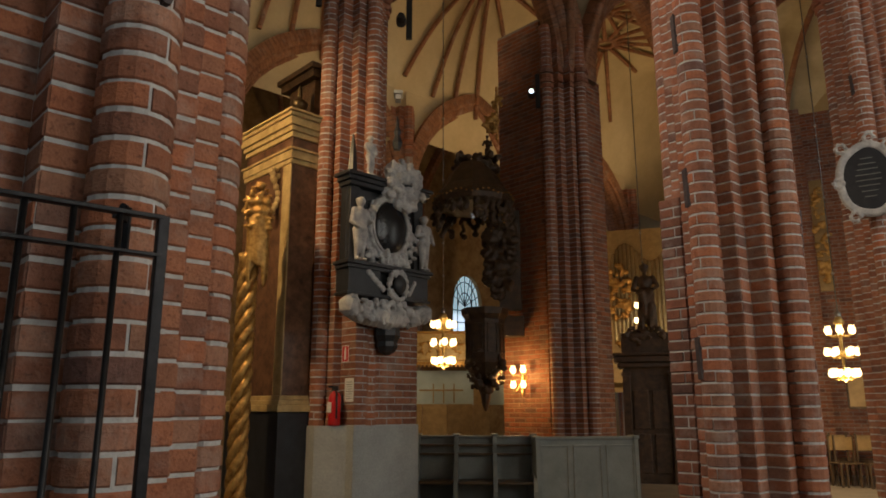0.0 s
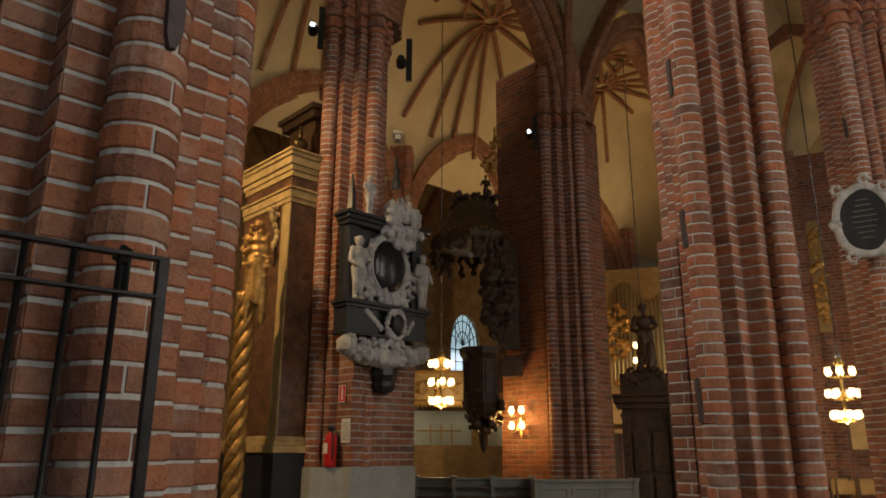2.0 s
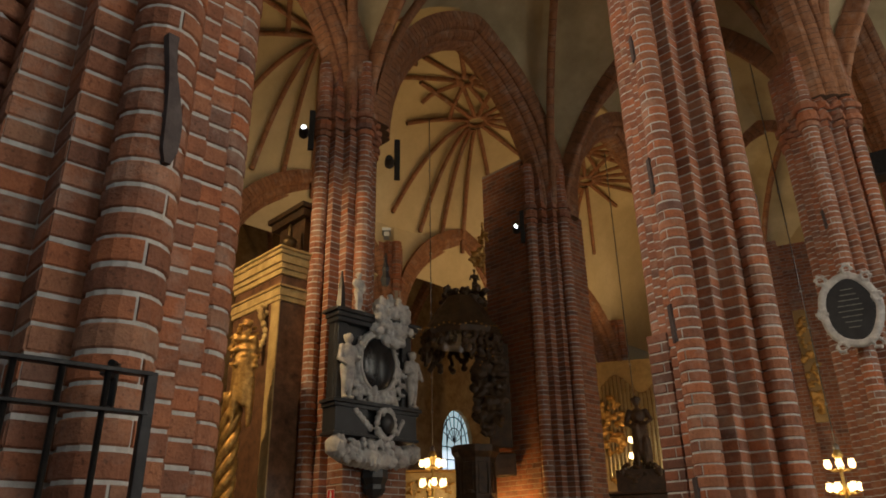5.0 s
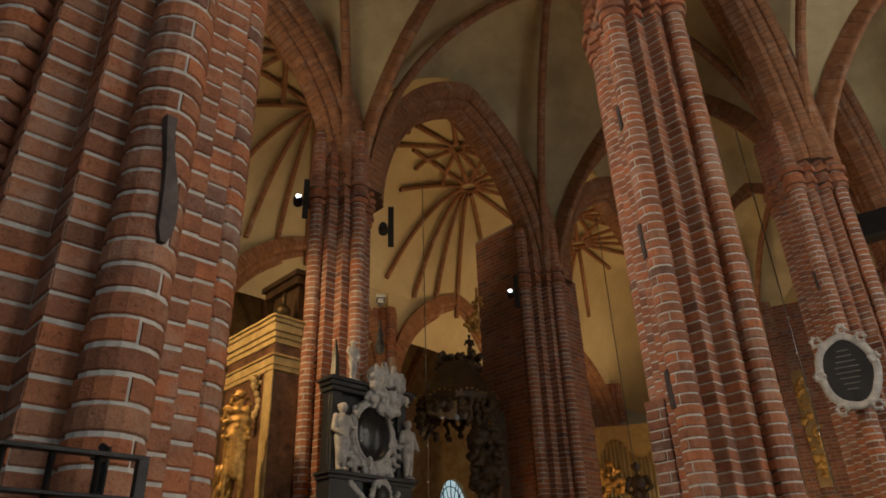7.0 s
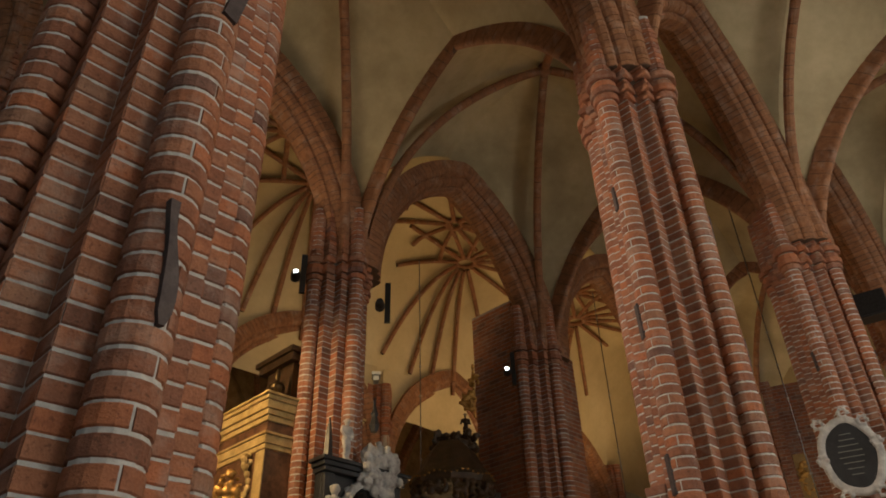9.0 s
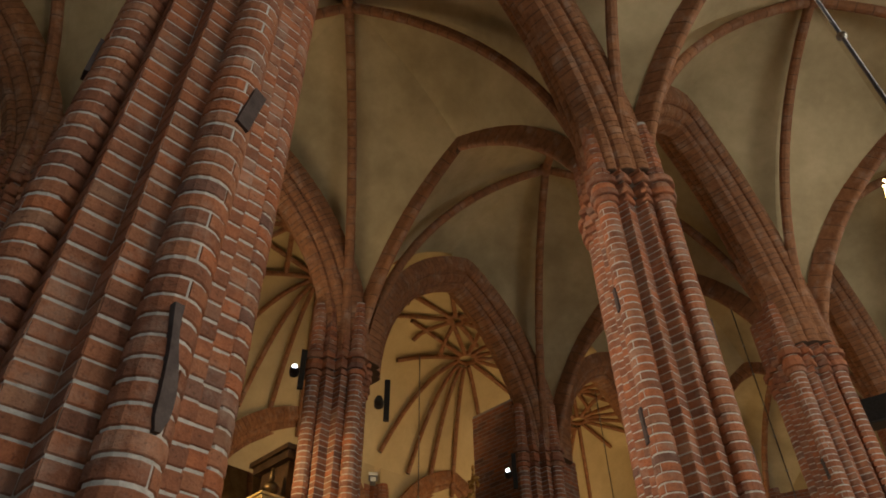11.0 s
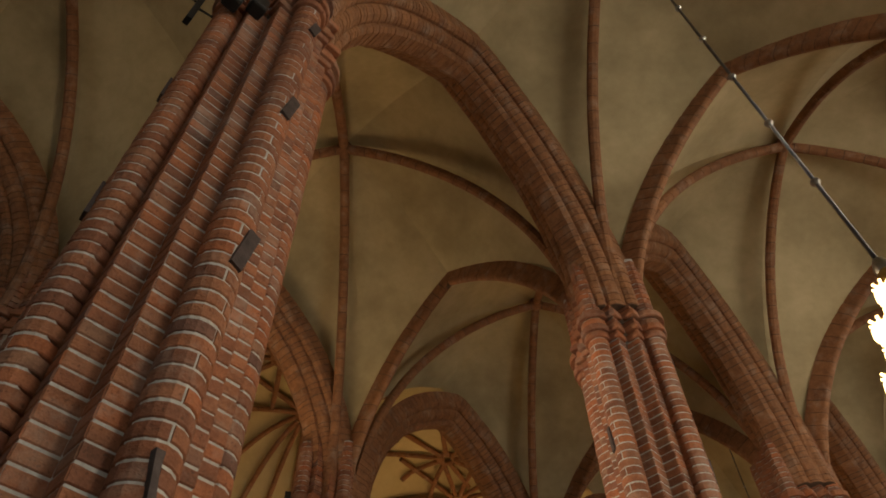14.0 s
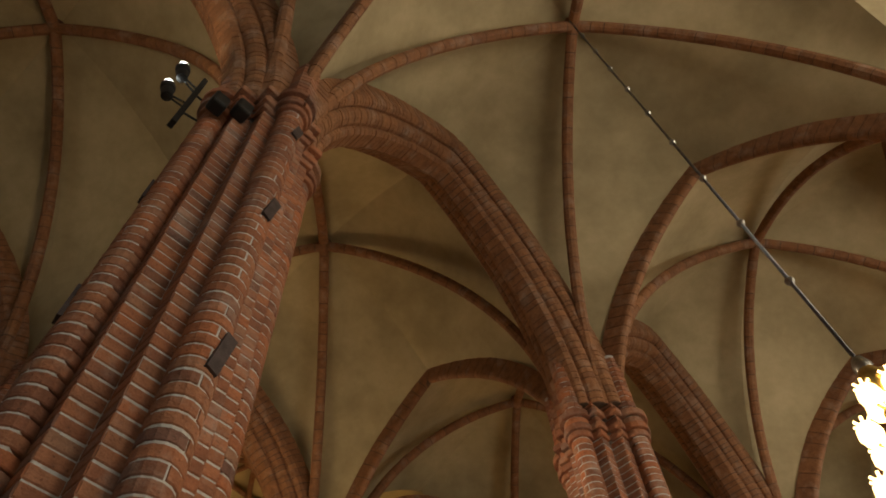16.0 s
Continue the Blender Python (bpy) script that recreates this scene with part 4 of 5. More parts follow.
strap(0, 0, 3, 2.73, 3.22, 4, 0.06, 8)
for z0, z1 in ((4.29, 4.60), (5.81, 6.10), (7.20, 7.42)):
    strap(0, 0, 3, z0, z1, -10, 0.075, 12)
for z0, z1 in ((4.70, 5.0), (6.05, 6.32)):
    strap(0, 0, 2, z0, z1, 3, 0.07, -10)
for z0, z1 in ((1.73, 2.06), (3.13, 3.46), (4.52, 4.88), (5.98, 6.27)):
    strap(1, 0, 2, z0, z1, 3, 0.06, -38)
for z0, z1 in ((2.75, 3.1), (4.2, 4.5), (5.52, 5.88), (7.0, 7.25)):
    strap(1, 0, 3, z0, z1, 3, 0.06, 62)
for z0, z1 in ((4.3, 4.6), (5.8, 6.1)):
    strap(2, 0, 3, z0, z1, 3, 0.05, 50)
    strap(2, 0, 2, z0, z1, 3, 0.05, -40)

# brick wall stub behind the middle pier
stub = thing("wall_stub", local(1, 0, -0.22, 0.30), "low red brick wall stub with pale joints", "brickwork", kind="structure")
part("brickwork", brick_block([(-0.06, 0.0), (0.3, 0.0), (0.3, 0.2), (-0.06, 0.2)], 0.0, 3.3, rnd), BRICK_DARK, stub, "dark red brick", kind="stuff")
part("mortar_core", prism([(-0.052, 0.008), (0.292, 0.008), (0.292, 0.192), (-0.052, 0.192)], 0.0, 3.31), MORTAR, stub)

# ---- brick masses of the pulpit pier ----
mass = thing("pier_buttress", local(2, 1, 0, 0), "flat dark brick walling joined to the pulpit pier", "brickwork", kind="structure")
part("brickwork", joined(brick_block([(-0.42, 0.2), (0.4, 0.2), (0.4, 1.35), (-0.42, 1.35)], 0.0, 9.4, rnd), brick_block([(0.15, -0.42), (0.75, -0.42), (0.75, 0.3), (0.15, 0.3)], 0.0, 8.1, rnd)), BRICK, mass, "dark red brick", kind="stuff")
part("mortar_core", joined(prism([(-0.412, 0.208), (0.392, 0.208), (0.392, 1.342), (-0.412, 1.342)], 0.0, 9.41), prism([(0.158, -0.412), (0.742, -0.412), (0.742, 0.292), (0.158, 0.292)], 0.0, 8.11)), MORTAR_DIM, mass)


# ---- lamps ----
def globe_lamp(name, parent, places, r=0.075):
    for p in places:
        part("glass_shade", lathe([(0.02, -r), (r * 0.75, -r * 0.75), (r, -0.1 * r), (r * 0.85, r * 0.6), (r * 0.55, r)], 14, Matrix.Translation(p)), GLOBE, parent, "lit frosted glass shade", smooth=True)
        petals = []
        for k in range(6):
            a = k * math.pi / 3
            c, s = math.cos(a), math.sin(a)
            petals.append(tube([(p[0] + 0.3 * r * c, p[1] + 0.3 * r * s, p[2] + 0.8 * r), (p[0] + 0.55 * r * c, p[1] + 0.55 * r * s, p[2] + 1.15 * r), (p[0] + 0.75 * r * c, p[1] + 0.75 * r * s, p[2] + 1.35 * r)], 0.13 * r, 5))
        part("shade_rim", joined(*petals), GLOBE, parent, "fluted rim of the glass shade")


def chandelier(x, y, z, top, size=1.0, tiers=((0.23, 6, 0.0), (0.25, 6, -0.40), (0.22, 6, -0.79)), label="three-tier brass chandelier with lit glass shades"):
    ob = thing("chandelier", Matrix.Translation((x, y, z)), label, "chandelier", "chandeliers")
    part("rod", tube([(0, 0, 0.3 * size), (0, 0, top - z)], 0.012, 8), STEEL, ob, "thin steel hanging rod", smooth=True)
    kn, zz = [], 1.10
    while zz < top - z - 0.4:
        kn.append(lathe([(0.012, zz - 0.03), (0.03, zz - 0.012), (0.03, zz + 0.012), (0.012, zz + 0.03)], 8))
        zz += 0.752
    for one in kn:
        part("rod_joint", one, CHROME, ob, "steel coupling knob")
    part("stem", lathe([(0.01, -0.95), (0.06, -0.88), (0.02, -0.8), (0.03, -0.5), (0.07, -0.42), (0.03, -0.34), (0.025, 0.0), (0.06, 0.1), (0.10, 0.16), (0.05, 0.26), (0.02, 0.34)], 14, Matrix.Scale(size, 4)), BRASS, ob, "turned brass stem", smooth=True)
    part("cup", lathe([(0.02, 0.2), (0.045, 0.22), (0.055, 0.3), (0.035, 0.36), (0.014, 0.38)], 12, Matrix.Scale(size, 4)), CHROME, ob, "steel cup at the end of the rod", smooth=True)
    for r, n, dz in tiers:
        part("ring", tube([(r * 0.62 * size * math.cos(a), r * 0.62 * size * math.sin(a), (dz - 0.1) * size) for a in [k * math.pi / 12 for k in range(24)]], 0.014 * size, 6, True), BRASS, ob, "brass ring")
        for k in range(n):
            a = 2 * math.pi * k / n + dz
            c, s = math.cos(a), math.sin(a)
            arm = part("arm", tube([(0.03 * c * size, 0.03 * s * size, (dz - 0.02) * size), (r * 0.6 * c * size, r * 0.6 * s * size, (dz - 0.12) * size), (r * c * size, r * s * size, (dz - 0.07) * size)], 0.009 * size, 6), BRASS, ob)
            globe_lamp("glass_shade", arm, [(r * c * size, r * s * size, dz * size)], 0.064 * size)
    return ob


chandelier(2.42, 2.10, 4.2, 12.2, 0.93, ((0.10, 4, 0.06), (0.22, 6, -0.18), (0.29, 8, -0.46), (0.24, 6, -0.78)), label="brass chandelier with lit glass shades on a long rod")
chandelier(-0.02, 15.8, 3.32, 12.0)
chandelier(7.43, 13.5, 2.94, 12.0)
chandelier(4.95, 17.6, 4.0, 12.0, 0.9)


def sconce(m):
    ob = thing("wall_sconce", m, "brass wall sconce with four lit glass shades", "wall lamp")
    part("wall_plate", lathe([(0.02, -0.06), (0.07, -0.03), (0.07, 0.0)], 12, Matrix.Rotation(math.pi / 2, 4, "X")), BRASS, ob)
    for sx in (-1, 1):
        for dz in (-0.14, 0.14):
            arm = part("arm", tube([(0, -0.03, 0), (sx * 0.07, -0.12, dz - 0.1), (sx * 0.125, -0.17, dz - 0.12), (sx * 0.125, -0.17, dz - 0.05)], 0.009, 6), BRASS, ob)
            globe_lamp("glass_shade", arm, [(sx * 0.125, -0.17, dz)], 0.058)
    part("drop", lathe([(0.005, -0.36), (0.03, -0.3), (0.015, -0.2), (0.02, 0.0)], 8, Matrix.Translation((0, -0.05, 0))), BRASS, ob)
    return ob


sconce(local(2, 1, -0.44, 0.80, 2.09, -90))


def spotlight(m, label, lit=True, heads=1):
    ob = thing("spotlight", m, label, "spotlight")
    part("mast", boxes((0, -0.25, 0, 0.09, 0.06, 0.7), bevel=0.006), BLACK, ob, "black upright mounting bar")
    for z in (0.16, -0.2):
        part("bracket", boxes((0.0, -0.12, z, 0.03, 0.26, 0.03)), BLACK, ob)
    for k in range(heads):
        head = part("lamp_head", lathe([(0.05, -0.10), (0.075, 0.0), (0.075, 0.12), (0.03, 0.16)], 12, Matrix.Translation((-0.12, -0.3, -0.05 + 0.24 * k)) @ Matrix.Rotation(math.pi / 2, 4, "X") @ Matrix.Rotation(math.pi, 4, "X")), BLACK, ob)
        if lit:
            part("lens", lathe([(0.01, -0.03), (0.032, -0.02), (0.04, 0.0)], 12, Matrix.Translation((-0.12, -0.40, -0.05 + 0.24 * k)) @ Matrix.Rotation(-math.pi / 2, 4, "X") @ Matrix.Rotation(math.pi, 4, "X")), SPOT_GLOW, head, "glowing lens", smooth=True)
    return ob


spotlight(facing(-1.895, 9.79, 7.66), "black spotlight with a lit lens on the pier")
spotlight(facing(1.86, 13.24, 7.56), "black spotlight with a lit lens on the pier")
spotlight(facing(-0.53, 9.9, 7.18), "black unlit spotlights on a mast beside the pier", lit=False, heads=1)
pair = thing("spotlight", Matrix.Translation((-1.87, 2.0, 7.34)) @ Matrix.Rotation(math.atan2(-0.14, -0.16), 4, "Z"), "pair of black spotlights on a mast at the pier capital", "spotlight")
part("mast", boxes((0.0, 0.0, 0.555, 0.05, 0.085, 1.11), bevel=0.006), BLACK, pair, "black upright mounting bar")
part("bracket", tube([(0.0, 0, 0.3), (-0.42, 0, 0.42)], 0.012, 6), BLACK, pair, "thin rod holding the mast to the pier")
part("bracket", tube([(0.0, 0, 0.75), (-0.40, 0, 0.75)], 0.012, 6), BLACK, pair, "thin rod holding the mast to the pier")
for z, sy in ((0.60, -0.05), (0.88, 0.05)):
    tip = Matrix.Translation((0.2, sy, z)) @ Matrix.Rotation(radians(14), 4, "Y")
    head = part("lamp_head", joined(lathe([(0.02, -0.15), (0.05, -0.14), (0.055, -0.03), (0.066, 0.0), (0.066, 0.05), (0.058, 0.05)], 14, tip), tube([(0.02, sy * 0.5, z - 0.06), (0.18, sy, z - 0.08)], 0.011, 6), tube([(0.02, sy * 0.5, z - 0.16), (0.18, sy, z - 0.12)], 0.011, 6)), BLACK, pair, "black ribbed lamp housing")
    part("lens", lathe([(0.004, 0.13), (0.04, 0.12), (0.05, 0.045)], 14, tip), SPOT_GLOW, head, "glowing lens", smooth=True)
for dx, dy, z in ((-0.55, -0.22, 7.55), (-0.37, -0.30, 7.58)):
    clamp = thing("cable_box", local(0, 0, dx, dy, z, 0), "dark cable box strapped under the capital", "box", "cable boxes")
    part("box_body", boxes((0, 0, 0, 0.14, 0.14, 0.2), bevel=0.025), BLACK, clamp)
    part("cable", tube([(0, 0, 0.1), (0.02, 0.02, 0.25), (0.1, 0.1, 0.4)], 0.012, 6), BLACK, clamp, "black cable running up")
spk = thing("loudspeaker", facing(6.85, 9.25, 6.6), "black box loudspeaker mounted on the pier", "loudspeaker")
part("cabinet", boxes((0, 0, 0.2, 0.42, 0.3, 0.4), bevel=0.012), BLACK, spk)
part("grille", boxes((0, -0.156, 0.2, 0.38, 0.01, 0.36)), IRON, spk, "dark metal grille")
lug = thing("stone_corbel", facing(-0.68, 9.82, 6.0) @ Matrix.Scale(0.6, 4), "small grey stone corbel on the pier", "corbel")
part("corbel_block", joined(prism([(-0.1, -0.12), (0.12, -0.12), (0.12, 0.2), (-0.1, 0.2)], 0.04, 0.12), prism([(-0.06, -0.06), (0.08, -0.06), (0.08, 0.2), (-0.06, 0.2)], -0.08, 0.04)), PLINTH, lug)

# ---- cartouche on the far right pier ----
epi = thing("epitaph_cartouche", facing(5.63, 9.09, 4.48), "white stone cartouche with a black inscription plate", "epitaph")
bm_rows = []
for k in range(72):
    a = 2 * math.pi * k / 72
    wob = 1 + 0.018 * math.sin(5 * a + 1)
    bm_rows.append((0.335 * wob * math.cos(a), -0.02, 0.47 * wob * math.sin(a), 0.065, 0.05, 0.065))
for x, z in ((-0.28, 0.46), (0.06, 0.56), (0.26, 0.42), (-0.2, -0.5), (0.22, -0.5), (0.34, 0.12), (-0.35, -0.02)):
    bm_rows += [(x + 0.06 * math.cos(q), -0.05, z + 0.06 * math.sin(q), 0.032, 0.04, 0.032) for q in range(6)]
fused(part("scroll_frame", blobs(bm_rows, 1), MARBLE, epi, "white carved scrollwork frame"), 0.012)
v, f = prism([(0.31 * math.cos(a), 0.44 * math.sin(a)) for a in [k * math.pi / 16 for k in range(32)]], 0.0, 0.04)
part("inscription_plate", ([(x, -z, y) for x, y, z in v], f), BLACK_MARBLE, epi, "black oval plate")
part("text_lines", boxes(*[(0, -0.043, 0.28 - 0.075 * k, 0.32 - 0.05 * abs(k - 3.5), 0.004, 0.010) for k in range(8)]), PEW, epi, "rows of faded text bars")

# ---- pulpit ----
pul = thing("pulpit", facing(0.82, 13.62, -0.15), "dark carved oak pulpit with a hanging sounding board", "pulpit")
board = part("sounding_board", lathe([(0.05, 6.5), (0.3, 6.42), (0.48, 6.2), (0.62, 5.95), (0.78, 5.75), (0.82, 5.66), (0.78, 5.56), (0.7, 5.5), (0.02, 5.45)][::-1], 8, Matrix.Translation((-0.25, 0, 0))), OAK_DARK, pul, "dark octagonal canopy")
fr = []
for k in range(30):
    a = 2 * math.pi * k / 30
    for q in range(random.Random(k).choice((2, 3, 5, 6))):
        w = random.Random(k * 9 + q)
        fr.append((-0.25 + 0.74 * math.cos(a) + w.uniform(-0.05, 0.05), 0.74 * math.sin(a) + w.uniform(-0.05, 0.05), 5.5 - 0.08 * q, w.uniform(0.04, 0.09), 0.06, 0.075))
fused(part("fringe", blobs(fr, 1), OAK_DARK, board, "carved tasselled fringe"), 0.02)
fused(part("crown_carving", blobs(moved(foliage(50, 0.5, 0.3, 0.22, 0.08, 8), -0.15, 0.1, 6.45) + moved(figure(0.6, 3), 0.05, 0, 6.45), 1), OAK_DARK, board, "dark carved crown"), 0.02)
fused(part("gilded_finial", blobs(moved(foliage(46, 0.14, 0.1, 0.22, 0.05, 18), 0.12, 0, 7.3) + [(0.25, 0, 7.0 + 0.13 * k, 0.035, 0.035, 0.09) for k in range(9)] + moved(foliage(16, 0.1, 0.1, 0.12, 0.05, 19), 0.26, 0, 7.75), 1), GOLD, board, "gilded leaf finial"), 0.016)
fused(part("gilded_trim", blobs([(-0.25 + 0.8 * math.cos(a), 0.8 * math.sin(a), 5.68 + 0.03 * math.sin(9 * a), 0.03, 0.03, 0.022) for a in [k * math.pi / 24 for k in range(48)]] + moved(foliage(14, 0.2, 0.3, 0.3, 0.03, 71), 0.15, -0.25, 5.2), 1), GOLD, board, "gilded leaf trim", kind="stuff"), 0.012)
fused(part("hanging_carving", blobs(moved(foliage(170, 0.30, 0.2, 0.95, 0.09, 28), 0.24, 0, 4.6), 1), OAK_DARK, pul, "dark carved drapery hanging behind"), 0.02)
part("back_panel", boxes((0.45, 0.12, 4.5, 0.42, 0.08, 2.0), bevel=0.02), OAK_DARK, pul, "dark back panel")
tub = part("tub", lathe([(0.02, 1.62), (0.07, 1.75), (0.1, 1.95), (0.24, 2.2), (0.36, 2.42), (0.4, 2.5), (0.37, 2.58), (0.37, 3.3), (0.44, 3.4), (0.45, 3.52)], 8, Matrix.Translation((-0.05, 0, 0))), OAK_DARK, pul, "octagonal carved tub")
for k in range(8):
    a = math.pi / 4 * (k + 0.5)
    part("tub_panel", tube([(-0.05 + 0.36 * math.cos(a + d), 0.36 * math.sin(a + d), z) for d, z in ((-0.25, 2.68), (0.25, 2.68), (0.25, 3.22), (-0.25, 3.22))], 0.018, 6, True), OAK_DARK, tub, "raised panel moulding")
fused(part("tub_carving", blobs(moved(foliage(110, 0.34, 0.36, 0.42, 0.06, 38), -0.05, 0.0, 2.35), 1), OAK_DARK, tub, "carved figures and garlands on the tub"), 0.018)
part("wall_beam", boxes((0.3, 0.15, 3.2, 0.8, 0.2, 0.4), bevel=0.02), OAK_DARK, pul, "dark bracket beam tying the tub to the wall")

# ---- pews ----
def pew(m, length, front=False):
    ob = thing("church_pew", m @ Matrix.Diagonal((1, 1, 0.92, 1)), "grey-green painted pew with brown seat and shaped ends" if not front else "grey-green panelled pew front", "pew", "pews")
    bm = bmesh.new()
    box(bm, length / 2, 0, 0.6, length, 0.05, 1.16, 0.006)
    back = part("back", bm, PEW, ob)
    part("top_rail", boxes((length / 2, 0, 1.18, length + 0.06, 0.11, 0.05), bevel=0.012), PEW, ob, "moulded top rail")
    n = max(1, round(length / 0.45))
    for k in range(n):
        x = (k + 0.5) * length / n
        w = length / n - 0.09
        fr_ = boxes((x, -0.034, 1.06, w + 0.03, 0.02, 0.025), (x, -0.034, 0.2, w + 0.03, 0.02, 0.025), (x - w / 2, -0.034, 0.63, 0.025, 0.02, 0.86), (x + w / 2, -0.034, 0.63, 0.025, 0.02, 0.86), bevel=0.004)
        part("panel", fr_, PEW, back, "raised panel frame")
    if not front:
        part("seat", boxes((length / 2, 0.22, 0.45, length, 0.38, 0.04), bevel=0.008), PEW_WOOD, ob, "brown wooden seat")
        part("book_ledge", boxes((length / 2, -0.08, 0.98, length, 0.14, 0.03), bevel=0.006), PEW_WOOD, ob, "polished brown book ledge")
    for x in (0.0, length):
        pts = [(-0.06, 0.0), (0.36, 0.0), (0.42, 0.3), (0.34, 0.5), (0.2, 0.62), (0.12, 0.9), (0.1, 1.17), (-0.06, 1.17)]
        v, f = prism(pts, -0.03, 0.03)
        end = part("end_panel", ([(x + c, a, b) for a, b, c in v], f), PEW, ob, "shaped end panel")
        part("end_cap", boxes((x, 0.02, 1.19, 0.1, 0.2, 0.05), bevel=0.01), PEW, end)
    return ob


pew(Matrix.Translation((1.36, 10.95, 0)) @ Matrix.Rotation(radians(11), 4, "Z"), 1.55, True)


def choir_stall(m, length, seats):
    """A row of seats facing the viewer, with shaped dividers and book ledges."""
    ob = thing("choir_stall", m, "grey-green painted row of stalls with shaped dividers and brown seats", "stall")
    part("back", boxes((length / 2, 0.5, 0.55, length, 0.05, 1.06), bevel=0.006), PEW, ob)
    part("top_rail", boxes((length / 2, 0.5, 1.09, length + 0.06, 0.12, 0.04), bevel=0.012), PEW, ob, "moulded top rail")
    for z, y in ((0.97, 0.42), (0.84, 0.45)):
        part("book_ledge", boxes((length / 2, y, z, length, 0.16, 0.03), bevel=0.008), PEW_WOOD, ob, "polished brown ledge")
    for k in range(seats + 1):
        x = length * k / seats
        pts = [(-0.02, 0.0), (0.5, 0.0), (0.5, 1.12), (0.36, 1.12), (0.33, 1.0), (0.34, 0.86), (0.28, 0.72), (0.12, 0.62), (0.02, 0.52), (-0.04, 0.34)]
        v, f = prism(pts, -0.03, 0.03)
        end = part("divider", ([(x + c, a, b) for a, b, c in v], f), PEW, ob, "shaped divider panel")
        part("divider_cap", boxes((x, 0.43, 1.125, 0.11, 0.2, 0.035), bevel=0.01), PEW, end)
        if k < seats:
            part("seat", boxes((x + length / seats / 2, 0.24, 0.45, length / seats - 0.08, 0.4, 0.04), bevel=0.01), PEW_WOOD, ob, "brown wooden seat")
    return ob


choir_stall(Matrix.Translation((-0.42, 10.98, 0)) @ Matrix.Rotation(radians(-3), 4, "Z"), 1.75, 3)

# ---- dark portal with statue, and the organ beyond ----
por = thing("oak_portal", facing(4.38, 15.55, 0), "dark carved oak portal with panelled doors", "portal")
part("body", boxes((0.0, 0.2, 1.2, 1.1, 0.5, 2.4), bevel=0.01), OAK_DARK, por)
for x in (-0.48, 0.48):
    part("pilaster", boxes((x, -0.1, 1.15, 0.16, 0.12, 2.1), (x, -0.1, 2.24, 0.2, 0.16, 0.08), (x, -0.1, 0.1, 0.2, 0.16, 0.2), bevel=0.01), OAK_DARK, por)
for x in (-0.2, 0.2):
    part("door_panel", boxes((x, -0.07, 0.6, 0.32, 0.05, 0.8), (x, -0.07, 1.5, 0.32, 0.05, 0.8), bevel=0.015), OAK_DARK, por)
part("cornice", boxes((0, 0.1, 2.42, 1.3, 0.7, 0.1), (0, 0.08, 2.54, 1.42, 0.8, 0.12), (0, 0.05, 2.64, 1.5, 0.86, 0.06), bevel=0.015), OAK_DARK, por, "heavy dark cornice")
part("pediment", prism([(-0.55, -0.2), (0.55, -0.2), (0.55, 0.4), (-0.55, 0.4)], 2.66, 3.1), OAK_DARK, por)
fused(part("scroll_carving", blobs(moved(foliage(50, 0.42, 0.25, 0.2, 0.07, 58), -0.05, 0.0, 3.05), 1), OAK_DARK, por, "dark scrollwork"), 0.02)
stt = thing("bronze_statue", facing(4.41, 15.57, 3.1), "dark carved figure standing on the portal", "statue")
fused(part("statue_body", blobs(figure(1.55, 66, draped=True)), OAK_DARK, stt), 0.02)

org = thing("pipe_organ", facing(6.1, 21.6, 0), "organ front with tin pipes and gilded carving", "organ")
part("case", boxes((0, 0.35, 4.5, 3.0, 0.5, 5.0), bevel=0.02), OAK, org, "ochre organ case")
for k in range(16):
    x = -0.9 + 0.12 * k
    part("pipe", lathe([(0.02, 3.4), (0.045, 3.6), (0.045, 6.2 + 0.3 * math.sin(k * 0.5)), (0.04, 6.22 + 0.3 * math.sin(k * 0.5))], 10, Matrix.Translation((x, 0.0, 0))), PIPE, org, "tall tin pipe", smooth=True)
fused(part("gilded_carving", blobs(moved(foliage(80, 0.35, 0.1, 0.9, 0.09, 41), -0.75, -0.1, 5.0) + moved(foliage(60, 0.7, 0.1, 0.2, 0.09, 42), -0.2, -0.1, 3.4), 1), GOLD, org, "gilded leaf carving"), 0.025)
part("parapet", boxes((0, -0.4, 2.7, 3.4, 0.2, 0.9), bevel=0.02), OAK, org, "panelled gallery front")

# ---- gallery and pale room beyond the pews ----
gal = thing("organ_gallery", facing(0.2, 23.5, 0), "ochre gallery front with gilded mouldings", "gallery")
part("parapet", boxes((-0.3, 0, 3.42, 5.0, 0.2, 1.0), bevel=0.02), OCHRE_MARBLE, gal, "ochre panelled parapet")
for k in range(9):
    fused(part("parapet_carving", blobs(moved(foliage(26, 0.2, 0.06, 0.32, 0.05, 200 + k), -2.5 + 0.55 * k, -0.1, 3.45), 1), GOLD, gal, "gilded leaf carving"), 0.025)
part("moulding", boxes((-0.3, -0.14, 3.94, 5.1, 0.3, 0.08), (-0.3, -0.12, 2.95, 5.1, 0.26, 0.09), (-0.3, -0.12, 3.06, 5.0, 0.2, 0.03), bevel=0.01), GOLD, gal, "gilded mouldings")
for k in range(40):
    part("dentil", boxes((-2.7 + 0.125 * k, -0.2, 2.87, 0.06, 0.12, 0.07)), GOLD, gal)
part("pale_screen", boxes((-0.3, 0.5, 2.2, 4.6, 0.1, 1.1)), WHITE_DAYLIT, gal, "white panelled wall under the gallery, tinted blue for daylight")
